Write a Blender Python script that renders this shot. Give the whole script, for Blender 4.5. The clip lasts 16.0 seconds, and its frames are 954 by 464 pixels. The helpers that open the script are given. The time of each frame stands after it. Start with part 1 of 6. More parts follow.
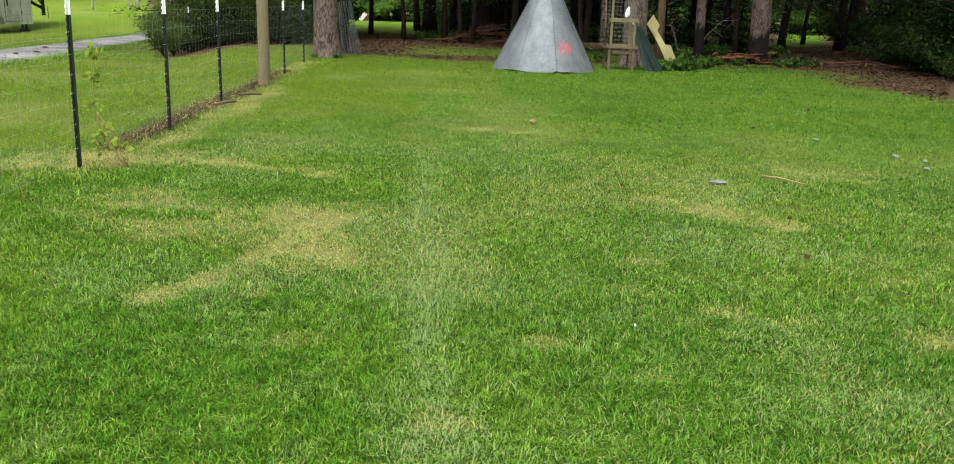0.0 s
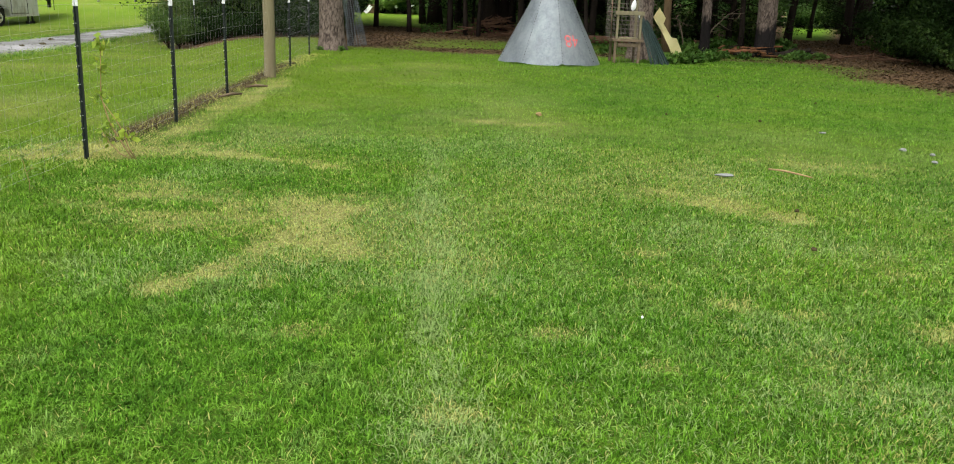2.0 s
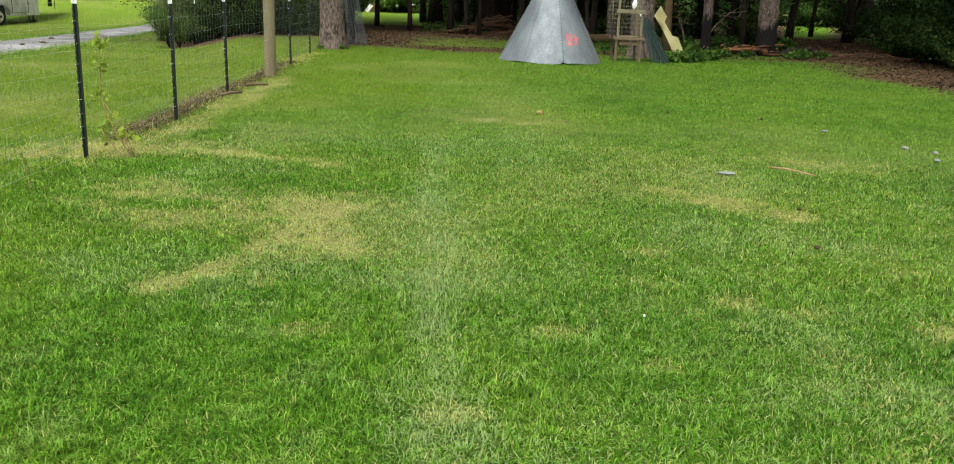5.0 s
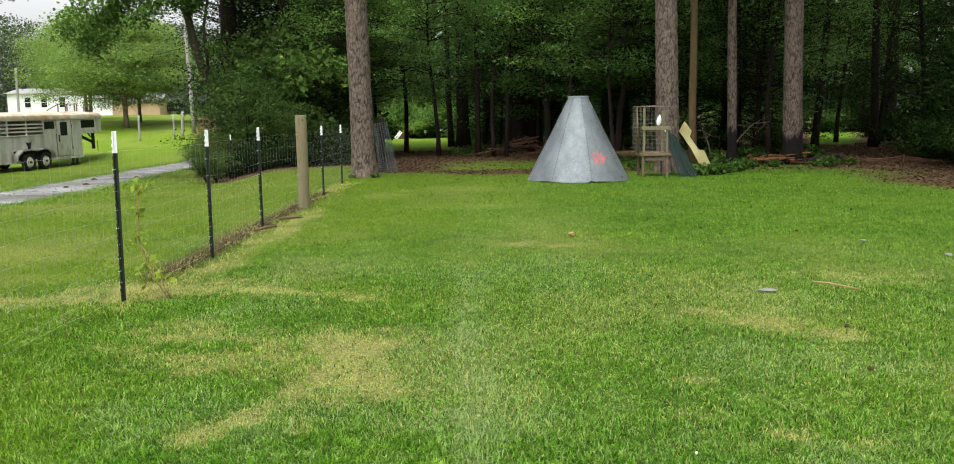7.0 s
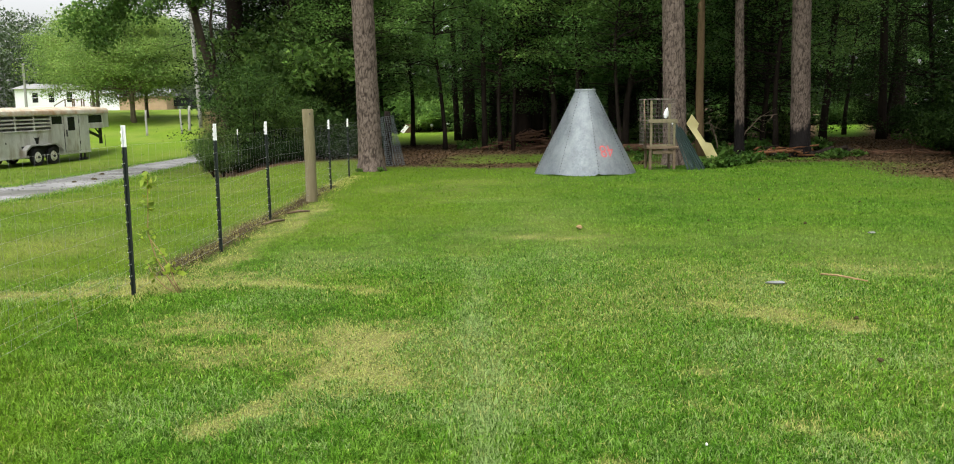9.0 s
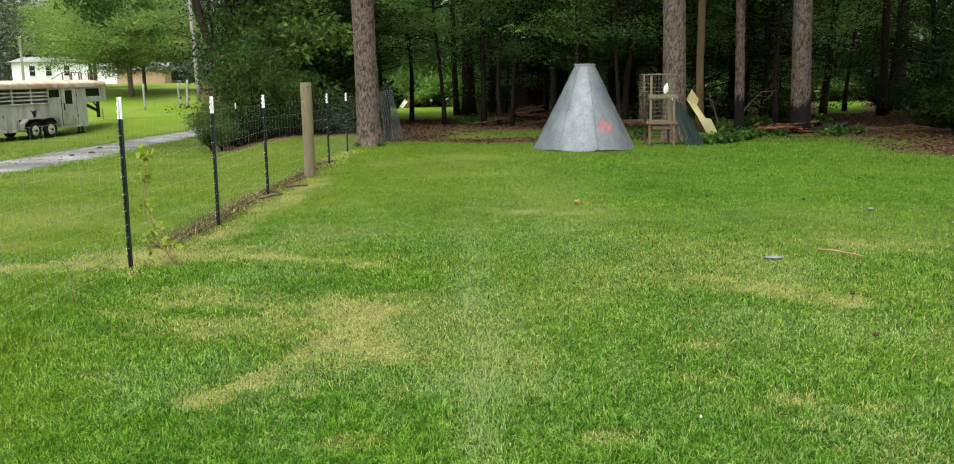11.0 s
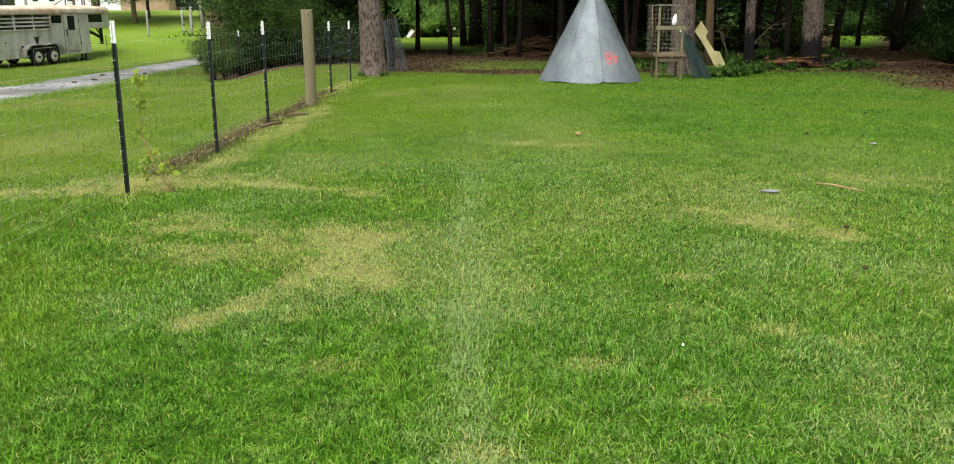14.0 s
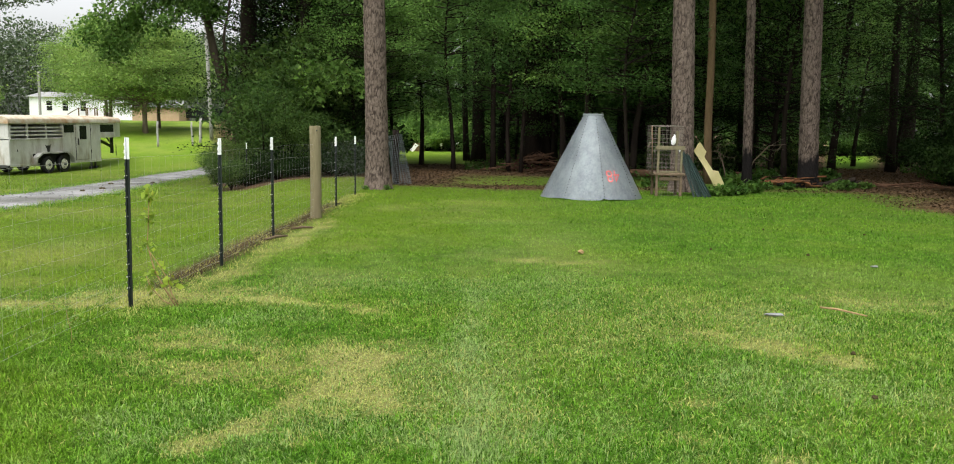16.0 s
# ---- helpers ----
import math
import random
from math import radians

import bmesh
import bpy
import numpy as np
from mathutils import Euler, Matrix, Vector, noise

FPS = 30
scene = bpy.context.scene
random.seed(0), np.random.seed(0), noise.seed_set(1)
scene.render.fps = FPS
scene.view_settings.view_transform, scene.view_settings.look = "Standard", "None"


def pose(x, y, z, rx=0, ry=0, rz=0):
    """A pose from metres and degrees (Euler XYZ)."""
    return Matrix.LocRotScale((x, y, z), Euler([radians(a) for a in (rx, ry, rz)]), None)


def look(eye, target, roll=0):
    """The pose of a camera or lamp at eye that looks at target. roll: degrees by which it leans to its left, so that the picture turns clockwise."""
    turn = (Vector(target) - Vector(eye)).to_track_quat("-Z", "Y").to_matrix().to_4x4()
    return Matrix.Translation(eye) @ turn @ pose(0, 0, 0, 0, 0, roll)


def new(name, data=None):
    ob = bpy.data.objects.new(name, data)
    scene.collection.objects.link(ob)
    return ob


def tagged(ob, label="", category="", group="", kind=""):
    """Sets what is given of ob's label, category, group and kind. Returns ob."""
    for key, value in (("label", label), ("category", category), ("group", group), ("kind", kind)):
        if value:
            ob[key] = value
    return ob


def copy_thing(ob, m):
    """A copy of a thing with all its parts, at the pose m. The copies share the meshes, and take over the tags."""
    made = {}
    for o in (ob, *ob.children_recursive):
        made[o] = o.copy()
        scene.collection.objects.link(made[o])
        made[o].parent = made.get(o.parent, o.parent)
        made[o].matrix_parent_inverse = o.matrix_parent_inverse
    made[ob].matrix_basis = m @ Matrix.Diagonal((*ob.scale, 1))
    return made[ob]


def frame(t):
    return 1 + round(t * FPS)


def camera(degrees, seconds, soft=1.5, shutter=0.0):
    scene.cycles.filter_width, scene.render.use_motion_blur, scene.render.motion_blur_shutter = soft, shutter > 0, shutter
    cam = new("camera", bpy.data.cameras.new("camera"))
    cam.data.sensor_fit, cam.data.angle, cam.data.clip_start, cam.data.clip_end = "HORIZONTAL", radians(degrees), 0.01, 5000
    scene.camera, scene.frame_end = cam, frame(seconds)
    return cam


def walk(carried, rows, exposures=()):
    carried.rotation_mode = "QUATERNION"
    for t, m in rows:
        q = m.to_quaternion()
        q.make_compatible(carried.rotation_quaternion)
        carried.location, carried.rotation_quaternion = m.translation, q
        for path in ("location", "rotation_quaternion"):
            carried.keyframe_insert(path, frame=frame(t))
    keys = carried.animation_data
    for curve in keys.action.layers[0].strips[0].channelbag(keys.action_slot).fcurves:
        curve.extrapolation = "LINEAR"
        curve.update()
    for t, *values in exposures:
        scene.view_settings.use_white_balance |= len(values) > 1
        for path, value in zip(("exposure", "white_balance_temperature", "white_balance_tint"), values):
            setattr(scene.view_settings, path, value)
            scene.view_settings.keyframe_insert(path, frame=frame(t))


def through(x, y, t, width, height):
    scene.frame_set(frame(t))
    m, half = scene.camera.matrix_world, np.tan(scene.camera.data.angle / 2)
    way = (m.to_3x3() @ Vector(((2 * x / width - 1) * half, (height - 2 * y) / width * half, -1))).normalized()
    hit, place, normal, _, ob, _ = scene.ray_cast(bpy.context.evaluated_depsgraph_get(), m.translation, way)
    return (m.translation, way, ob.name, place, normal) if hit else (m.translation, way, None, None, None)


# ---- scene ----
cam = camera(57.8, 16.0, 1.0)

PATH = [
    (0, (-0.023, -0.113, 1.387), (0.098, 1.816, 0.873), 2.1),
    (0.5, (-0.025, -0.106, 1.381), (0.092, 1.821, 0.861), 2.1),
    (1, (-0.03, -0.107, 1.38), (0.085, 1.82, 0.857), 2.2),
    (1.5, (-0.032, -0.111, 1.379), (0.078, 1.816, 0.854), 2.2),
    (2, (-0.036, -0.114, 1.379), (0.075, 1.811, 0.85), 2.2),
    (2.5, (-0.029, -0.114, 1.379), (0.081, 1.811, 0.849), 2.1),
    (3, (-0.027, -0.11, 1.378), (0.085, 1.815, 0.845), 2.2),
    (5.5, (-0.04, -0.071, 1.366), (0.067, 1.855, 0.836), 2.1),
    (6, (-0.05, -0.029, 1.41), (0.051, 1.934, 1.037), 0.8),
    (6.5, (-0.052, -0.012, 1.446), (0.007, 1.97, 1.185), -0.2),
    (7, (-0.045, -0.009, 1.44), (-0.014, 1.973, 1.173), -0.7),
    (7.5, (-0.045, -0.014, 1.444), (-0.011, 1.968, 1.177), -0.9),
    (8, (-0.052, -0.024, 1.442), (-0.021, 1.958, 1.174), -1.0),
    (8.5, (-0.062, -0.02, 1.439), (-0.032, 1.961, 1.169), -0.9),
    (9, (-0.06, -0.015, 1.434), (-0.044, 1.966, 1.153), -0.9),
    (11.5, (-0.047, -0.008, 1.416), (-0.031, 1.963, 1.076), -0.6),
    (12, (-0.054, -0.024, 1.421), (-0.044, 1.947, 1.083), -0.5),
    (12.5, (-0.059, -0.002, 1.41), (-0.047, 1.969, 1.07), -0.3),
    (13, (-0.041, 0.006, 1.389), (-0.018, 1.972, 1.023), -0.0),
    (13.5, (0.012, -0.006, 1.389), (0.021, 1.937, 0.915), -0.2),
    (14, (0.041, -0.013, 1.391), (0.041, 1.927, 0.904), -0.1),
    (14.5, (0.013, -0.023, 1.423), (0.01, 1.925, 0.969), -0.0),
    (15, (0.007, -0.021, 1.463), (0.005, 1.961, 1.192), 0.3),
    (15.5, (0.005, -0.012, 1.466), (0.003, 1.974, 1.227), 0.5),
    (16, (0.007, -0.006, 1.453), (0.006, 1.981, 1.218), 0.8),
]
walk(cam, [(t, look(eye, target, roll)) for t, eye, target, roll in PATH], [(0.0, 0.78), (16.0, 0.78)])

# ---- world and light: bright overcast ----
world = bpy.data.worlds.new("world")
scene.world = world
world.use_nodes = True
wn, wl = world.node_tree.nodes, world.node_tree.links
sky = wn.new("ShaderNodeTexSky")
sky.sky_type, sky.sun_disc = "NISHITA", False
sky.sun_elevation, sky.sun_rotation = radians(66), radians(200)
sky.air_density, sky.dust_density, sky.ozone_density = 1.0, 4.0, 1.0
veil = wn.new("ShaderNodeHueSaturation")
veil.inputs["Saturation"].default_value, veil.inputs["Value"].default_value = 0.14, 1.1
wl.new(sky.outputs[0], veil.inputs["Color"])
wl.new(veil.outputs[0], wn["Background"].inputs["Color"])
wn["Background"].inputs["Strength"].default_value = 0.15
sun_data = bpy.data.lights.new("sun", "SUN")
sun_data.energy, sun_data.angle, sun_data.color = 1.5, radians(40), (1.0, 0.97, 0.92)
sun = new("sun", sun_data)
sun.matrix_world = look((-5, -14, 33), (0, 0, 0))


# ---- materials ----
def ramp(nt, src, stops):
    r = nt.nodes.new("ShaderNodeValToRGB")
    e = r.color_ramp.elements
    while len(e) < len(stops):
        e.new(0.5)
    for k, (p, c) in zip(e, stops):
        k.position, k.color = p, (*c, 1)
    nt.links.new(src, r.inputs[0])
    return r.outputs[0]


def mixed(nt, fac, a, b, how="MIX"):
    m = nt.nodes.new("ShaderNodeMix")
    m.data_type, m.blend_type = "RGBA", how
    for sock, v in ((m.inputs[0], fac), (m.inputs[6], a), (m.inputs[7], b)):
        if isinstance(v, bpy.types.NodeSocket):
            nt.links.new(v, sock)
        elif isinstance(v, (int, float)):
            sock.default_value = v
        else:
            sock.default_value = (*v, 1)
    return m.outputs[2]


def noise_tex(nt, scale, detail=4, stretch=(1, 1, 1), coord="Object", rough=0.55):
    tc = nt.nodes.new("ShaderNodeTexCoord")
    mp = nt.nodes.new("ShaderNodeMapping")
    mp.inputs["Scale"].default_value = stretch
    n = nt.nodes.new("ShaderNodeTexNoise")
    n.inputs["Scale"].default_value, n.inputs["Detail"].default_value = scale, detail
    n.inputs["Roughness"].default_value = rough
    nt.links.new(tc.outputs[coord], mp.inputs[0])
    nt.links.new(mp.outputs[0], n.inputs["Vector"])
    return n.outputs["Fac"]


def attribute(nt, name):
    a = nt.nodes.new("ShaderNodeAttribute")
    a.attribute_name = name
    return a.outputs["Fac"]


def blank(name, rough=0.7, metal=0.0, spec=0.5):
    m = bpy.data.materials.new(name)
    m.use_nodes = True
    b = m.node_tree.nodes["Principled BSDF"]
    b.inputs["Roughness"].default_value, b.inputs["Metallic"].default_value = rough, metal
    b.inputs["Specular IOR Level"].default_value = spec
    return m, m.node_tree, b


def bumped(nt, b, src, strength, dist=0.01):
    n = nt.nodes.new("ShaderNodeBump")
    n.inputs["Strength"].default_value, n.inputs["Distance"].default_value = strength, dist
    nt.links.new(src, n.inputs["Height"])
    nt.links.new(n.outputs[0], b.inputs["Normal"])


def surface(name, dark, light, scale=6, fine=60, rough=0.7, metal=0.0, bump=0.3, stretch=(1, 1, 1),
            stain=None, amount=0.5, stain_scale=1.5, spec=0.5):
    """Two-scale mottled surface with an optional stain colour."""
    m, nt, b = blank(name, rough, metal, spec)
    big = noise_tex(nt, scale, 5, stretch)
    small = noise_tex(nt, fine, 3, stretch)
    col = ramp(nt, big, [(0.3, dark), (0.7, light)])
    col = mixed(nt, 0.35, col, ramp(nt, small, [(0.3, dark), (0.7, light)]))
    if stain:
        mask = ramp(nt, noise_tex(nt, stain_scale, 6, stretch), [(0.62 - 0.25 * amount, (0, 0, 0)), (0.72, (1, 1, 1))])
        col = mixed(nt, mask, col, stain)
    nt.links.new(col, b.inputs["Base Color"])
    if bump:
        bumped(nt, b, small, bump)
    return m


def leaf_material(name, dark, light, tip=None, through=0.5, tint=0.25, rough=0.45):
    """Leaves: each one varies, each plant varies, light passes through."""
    m, nt, b = blank(name, rough, 0.0, 0.14)
    geo = nt.nodes.new("ShaderNodeNewGeometry")
    info = nt.nodes.new("ShaderNodeObjectInfo")
    stops = [(0.0, dark), (0.85, light)] + ([(1.0, tip)] if tip else [])
    col = ramp(nt, geo.outputs["Random Per Island"], stops)
    # Broad light and dark clumps are painted in, as if light fell unevenly.
    clump_light = ramp(nt, noise_tex(nt, 0.45, 3), [(0.35, (0.55, 0.62, 0.6)), (0.65, (1.25, 1.2, 1.0))])
    col = mixed(nt, 0.8, col, clump_light, "MULTIPLY")
    own = ramp(nt, info.outputs["Random"], [(0.0, (1 - tint, 1 - tint * 0.6, 1 - tint)), (1.0, (1 + tint, 1 + tint * 0.7, 1))])
    col = mixed(nt, 1.0, col, own, "MULTIPLY")
    nt.links.new(col, b.inputs["Base Color"])
    tr = nt.nodes.new("ShaderNodeBsdfTranslucent")
    nt.links.new(col, tr.inputs["Color"])
    mx = nt.nodes.new("ShaderNodeMixShader")
    mx.inputs[0].default_value = through
    nt.links.new(b.outputs[0], mx.inputs[1])
    nt.links.new(tr.outputs[0], mx.inputs[2])
    nt.links.new(mx.outputs[0], nt.nodes["Material Output"].inputs[0])
    return m


def grass_colour(nt, blade, vary=1.0):
    """Shared by the turf and its blades: green mottling, dry straw patches, litter."""
    big = noise_tex(nt, 0.55, 4, coord="Object")
    mid = noise_tex(nt, 3.5, 4, coord="Object")
    green = ramp(nt, big, [(0.25, GREEN_DARK), (0.5, GREEN), (0.75, GREEN_YELLOW)])
    green = mixed(nt, 0.42, green, ramp(nt, mid, [(0.34, (0.055, 0.14, 0.010)), (0.5, GREEN), (0.66, (0.19, 0.285, 0.050))]))
    tuft = noise_tex(nt, 15, 4, coord="Object")
    green = mixed(nt, 0.75, green, ramp(nt, tuft, [(0.36, (0.52, 0.64, 0.48)), (0.64, (1.42, 1.32, 1.55))]), "MULTIPLY")
    if blade:
        geo = nt.nodes.new("ShaderNodeNewGeometry")
        each = ramp(nt, geo.outputs["Random Per Island"], [(0.0, (0.24, 0.33, 0.25)), (0.4, (0.86, 0.97, 1.0)), (0.8, (1.40, 1.36, 2.4)), (1.0, (1.75, 1.60, 3.6))])
        green = mixed(nt, vary, green, each, "MULTIPLY")
    lush_sunlit = ramp(nt, noise_tex(nt, 0.9, 4), [(0.3, (0.118, 0.222, 0.006)), (0.7, (0.178, 0.278, 0.013))])
    green = mixed(nt, mixed(nt, 1.0, attribute(nt, "yard"), (0.75, 0.75, 0.75), "MULTIPLY"), green, lush_sunlit)
    pale = attribute(nt, "pale")
    green = mixed(nt, pale, green, PALE)
    dry = attribute(nt, "dry")
    return mixed(nt, dry, green, STRAW)


GREEN_DARK, GREEN, GREEN_YELLOW = (0.054, 0.152, 0.008), (0.106, 0.232, 0.011), (0.176, 0.285, 0.015)
PALE, STRAW = (0.28, 0.385, 0.14), (0.47, 0.445, 0.15)


def make_blade(name="grass_blade", vary=1.0):
    m, nt, b = blank(name, 0.55, 0.0, 0.08)
    col = grass_colour(nt, True, vary)
    nt.links.new(col, b.inputs["Base Color"])
    tr = nt.nodes.new("ShaderNodeBsdfTranslucent")
    nt.links.new(col, tr.inputs["Color"])
    mx = nt.nodes.new("ShaderNodeMixShader")
    mx.inputs[0].default_value = 0.3
    nt.links.new(b.outputs[0], mx.inputs[1])
    nt.links.new(tr.outputs[0], mx.inputs[2])
    nt.links.new(mx.outputs[0], nt.nodes["Material Output"].inputs[0])
    return m


def make_turf():
    m, nt, b = blank("turf", 0.9, 0.0, 0.1)
    col = grass_colour(nt, False)
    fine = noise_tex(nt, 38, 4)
    # Turf darkened to stand for the shade between blades, less so far off.
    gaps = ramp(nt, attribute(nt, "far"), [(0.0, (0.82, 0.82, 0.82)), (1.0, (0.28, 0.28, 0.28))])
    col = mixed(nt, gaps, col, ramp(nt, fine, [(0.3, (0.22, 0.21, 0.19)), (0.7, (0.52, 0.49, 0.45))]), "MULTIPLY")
    col = mixed(nt, mixed(nt, 1.0, attribute(nt, "dry"), (0.8, 0.8, 0.8), "MULTIPLY"), col, ramp(nt, fine, [(0.3, (0.17, 0.145, 0.06)), (0.7, (0.40, 0.36, 0.16))]))
    soil = ramp(nt, noise_tex(nt, 5, 6), [(0.3, (0.030, 0.020, 0.012)), (0.5, (0.080, 0.048, 0.026)), (0.75, (0.17, 0.10, 0.056))])
    soil = mixed(nt, 0.5, soil, ramp(nt, noise_tex(nt, 40, 5), [(0.38, (0.018, 0.012, 0.008)), (0.72, (0.21, 0.135, 0.075))]))
    col = mixed(nt, attribute(nt, "litter"), col, soil)
    nt.links.new(col, b.inputs["Base Color"])
    bumped(nt, b, fine, 0.6, 0.03)
    return m


def make_bark(name, plate, edge, crack):
    m, nt, b = blank(name, 0.9, 0.0, 0.15)
    deep = attribute(nt, "crack")
    n = noise_tex(nt, 9, 5)
    col = ramp(nt, n, [(0.3, edge), (0.7, plate)])
    col = mixed(nt, 0.4, col, ramp(nt, noise_tex(nt, 70, 4, (1, 1, 0.4)), [(0.3, crack), (0.7, plate)]))
    col = mixed(nt, ramp(nt, deep, [(0.25, (0, 0, 0)), (0.85, (0.92, 0.92, 0.92))]), col, crack)
    char = attribute(nt, "char")
    col = mixed(nt, char, col, (0.009, 0.008, 0.008))
    nt.links.new(col, b.inputs["Base Color"])
    bumped(nt, b, noise_tex(nt, 55, 5, (1, 1, 0.5)), 0.6, 0.02)
    return m


BLADE, BLADE_FAR, TURF = make_blade(), make_blade("grass_blade_soft", 0.8), make_turf()
BARK = make_bark("pine_bark", (0.225, 0.178, 0.145), (0.125, 0.094, 0.075), (0.028, 0.020, 0.016))
# Near-black bark: the wood's deep shade is included in this tone.
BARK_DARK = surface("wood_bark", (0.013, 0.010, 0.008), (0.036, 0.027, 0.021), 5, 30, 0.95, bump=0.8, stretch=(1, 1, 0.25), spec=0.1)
BARK_UMBER = surface("umber_bark", (0.040, 0.032, 0.024), (0.095, 0.075, 0.056), 5, 30, 0.95, bump=0.7, stretch=(1, 1, 0.25), spec=0.1)
BARK_GREY = surface("grey_bark", (0.12, 0.095, 0.065), (0.23, 0.185, 0.13), 5, 30, 0.95, bump=0.6, stretch=(1, 1, 0.25), spec=0.1)
LEAF = leaf_material("woodland_leaf", (0.045, 0.105, 0.026), (0.095, 0.19, 0.046), (0.14, 0.235, 0.07), 0.5)
# Fresh green raised so that light reaching these leaves is in the colour.
LEAF_FRESH_LIT = leaf_material("fresh_lit_leaf", (0.115, 0.225, 0.060), (0.19, 0.33, 0.09), (0.24, 0.37, 0.11), 0.5)
LEAF_EDGE = leaf_material("edge_leaf", (0.068, 0.150, 0.046), (0.115, 0.230, 0.066), (0.155, 0.265, 0.085), 0.5)
# Darker copy of the leaf colour: the foliage's shade is painted in.
LEAF_SHADE = leaf_material("shaded_leaf", (0.012, 0.030, 0.007), (0.027, 0.058, 0.014), (0.043, 0.080, 0.02), 0.5, 0.25, 0.7)
LEAF_BROWN = leaf_material("fallen_leaf", (0.028, 0.018, 0.009), (0.088, 0.055, 0.028), (0.18, 0.118, 0.06), 0.1, 0.0, 0.8)
LEAF_DEEP = leaf_material("shrub_leaf", (0.050, 0.098, 0.027), (0.108, 0.182, 0.050), (0.165, 0.24, 0.07), 0.5)
LEAF_LIME = leaf_material("pale_leaf", (0.19, 0.30, 0.085), (0.25, 0.375, 0.105), (0.30, 0.42, 0.13), 0.5, 0.08)
BARK_TAN = surface("tan_bark", (0.085, 0.056, 0.030), (0.185, 0.130, 0.070), 5, 30, 0.95, bump=0.6, stretch=(1, 1, 0.25), spec=0.1)
SPARE_GREEN = surface("green_post_paint", (0.008, 0.022, 0.018), (0.020, 0.044, 0.036), 15, 90, 0.4, bump=0.15)
# Needle green lightened, with some distance haze put into the colour.
LEAF_PINE = leaf_material("far_needle", (0.045, 0.075, 0.045), (0.10, 0.145, 0.085), None, 0.3, 0.2)
LEAF_LOW = leaf_material("low_leaf", (0.05, 0.115, 0.025), (0.105, 0.20, 0.045), (0.16, 0.25, 0.07))
LEAF_YELLOW = leaf_material("yellow_leaf", (0.22, 0.34, 0.045), (0.36, 0.46, 0.06), (0.52, 0.52, 0.09), 0.5, 0.0)
MOSSY = surface("mossy_timber", (0.13, 0.115, 0.065), (0.26, 0.235, 0.145), 5, 50, 0.9, bump=0.6, stain=(0.10, 0.085, 0.05), amount=0.4, stain_scale=5, spec=0.15)


def make_galvanised():
    m, nt, b = blank("galvanised_sheet", 0.45, 0.6, 0.5)
    v = nt.nodes.new("ShaderNodeTexVoronoi")
    tc = nt.nodes.new("ShaderNodeTexCoord")
    v.inputs["Scale"].default_value = 26
    nt.links.new(tc.outputs["Object"], v.inputs["Vector"])
    col = ramp(nt, v.outputs["Color"], [(0.1, (0.27, 0.31, 0.325)), (0.9, (0.345, 0.39, 0.41))])
    chalk = ramp(nt, noise_tex(nt, 2.2, 6, (1, 1, 0.6), rough=0.65), [(0.42, (0, 0, 0)), (0.66, (0.7, 0.7, 0.7))])
    col = mixed(nt, chalk, col, (0.48, 0.525, 0.54))
    streak = ramp(nt, noise_tex(nt, 9, 4, (1, 1, 0.08)), [(0.55, (0, 0, 0)), (0.75, (0.5, 0.5, 0.5))])
    col = mixed(nt, streak, col, (0.24, 0.265, 0.28))
    nt.links.new(col, b.inputs["Base Color"])
    r = ramp(nt, noise_tex(nt, 3.5, 5), [(0.3, (0.52, 0.52, 0.52)), (0.7, (0.75, 0.75, 0.75))])
    nt.links.new(r, b.inputs["Roughness"])
    bumped(nt, b, noise_tex(nt, 2.5, 3), 0.25, 0.05)
    return m


GALV = make_galvanised()
RIVET = surface("dark_bolt", (0.035, 0.036, 0.036), (0.075, 0.076, 0.075), 20, 80, 0.75, 0.0, 0.1, spec=0.2)
RUST_WIRE = surface("rusty_wire", (0.13, 0.115, 0.09), (0.26, 0.23, 0.19), 20, 90, 0.7, 0.1, 0.0)
RED_PAINT = surface("red_marking", (0.50, 0.10, 0.10), (0.66, 0.20, 0.19), 12, 60, 0.7, bump=0.1)
POST_GREEN = surface("post_paint", (0.006, 0.010, 0.008), (0.016, 0.024, 0.019), 15, 90, 0.45, bump=0.15, spec=0.4)
POST_WHITE = surface("post_tip_paint", (0.72, 0.74, 0.73), (0.86, 0.87, 0.86), 12, 70, 0.5, bump=0.1)
WIRE = surface("galvanised_wire", (0.22, 0.23, 0.215), (0.38, 0.39, 0.365), 20, 90, 0.6, 0.2, 0.0)
TREATED = surface("weathered_post", (0.125, 0.108, 0.058), (0.26, 0.228, 0.138), 4, 45, 0.85, bump=0.6, stretch=(1, 1, 0.12), stain=(0.15, 0.12, 0.07), amount=0.4, stain_scale=5, spec=0.15)
OLD_WOOD = surface("old_timber", (0.10, 0.075, 0.048), (0.22, 0.165, 0.11), 5, 50, 0.9, bump=0.6, stretch=(1, 1, 1), stain=(0.10, 0.065, 0.04), amount=0.5, stain_scale=4, spec=0.15)
LOG = surface("red_log", (0.055, 0.032, 0.020), (0.16, 0.09, 0.055), 9, 60, 0.95, bump=0.8, spec=0.1)
LOG_SPLIT = surface("split_wood", (0.07, 0.033, 0.016), (0.23, 0.105, 0.048), 7, 45, 0.9, bump=0.6, spec=0.1)
YELLOW = surface("yellow_foam", (0.52, 0.47, 0.21), (0.63, 0.58, 0.31), 4, 50, 0.85, bump=0.15, spec=0.2)
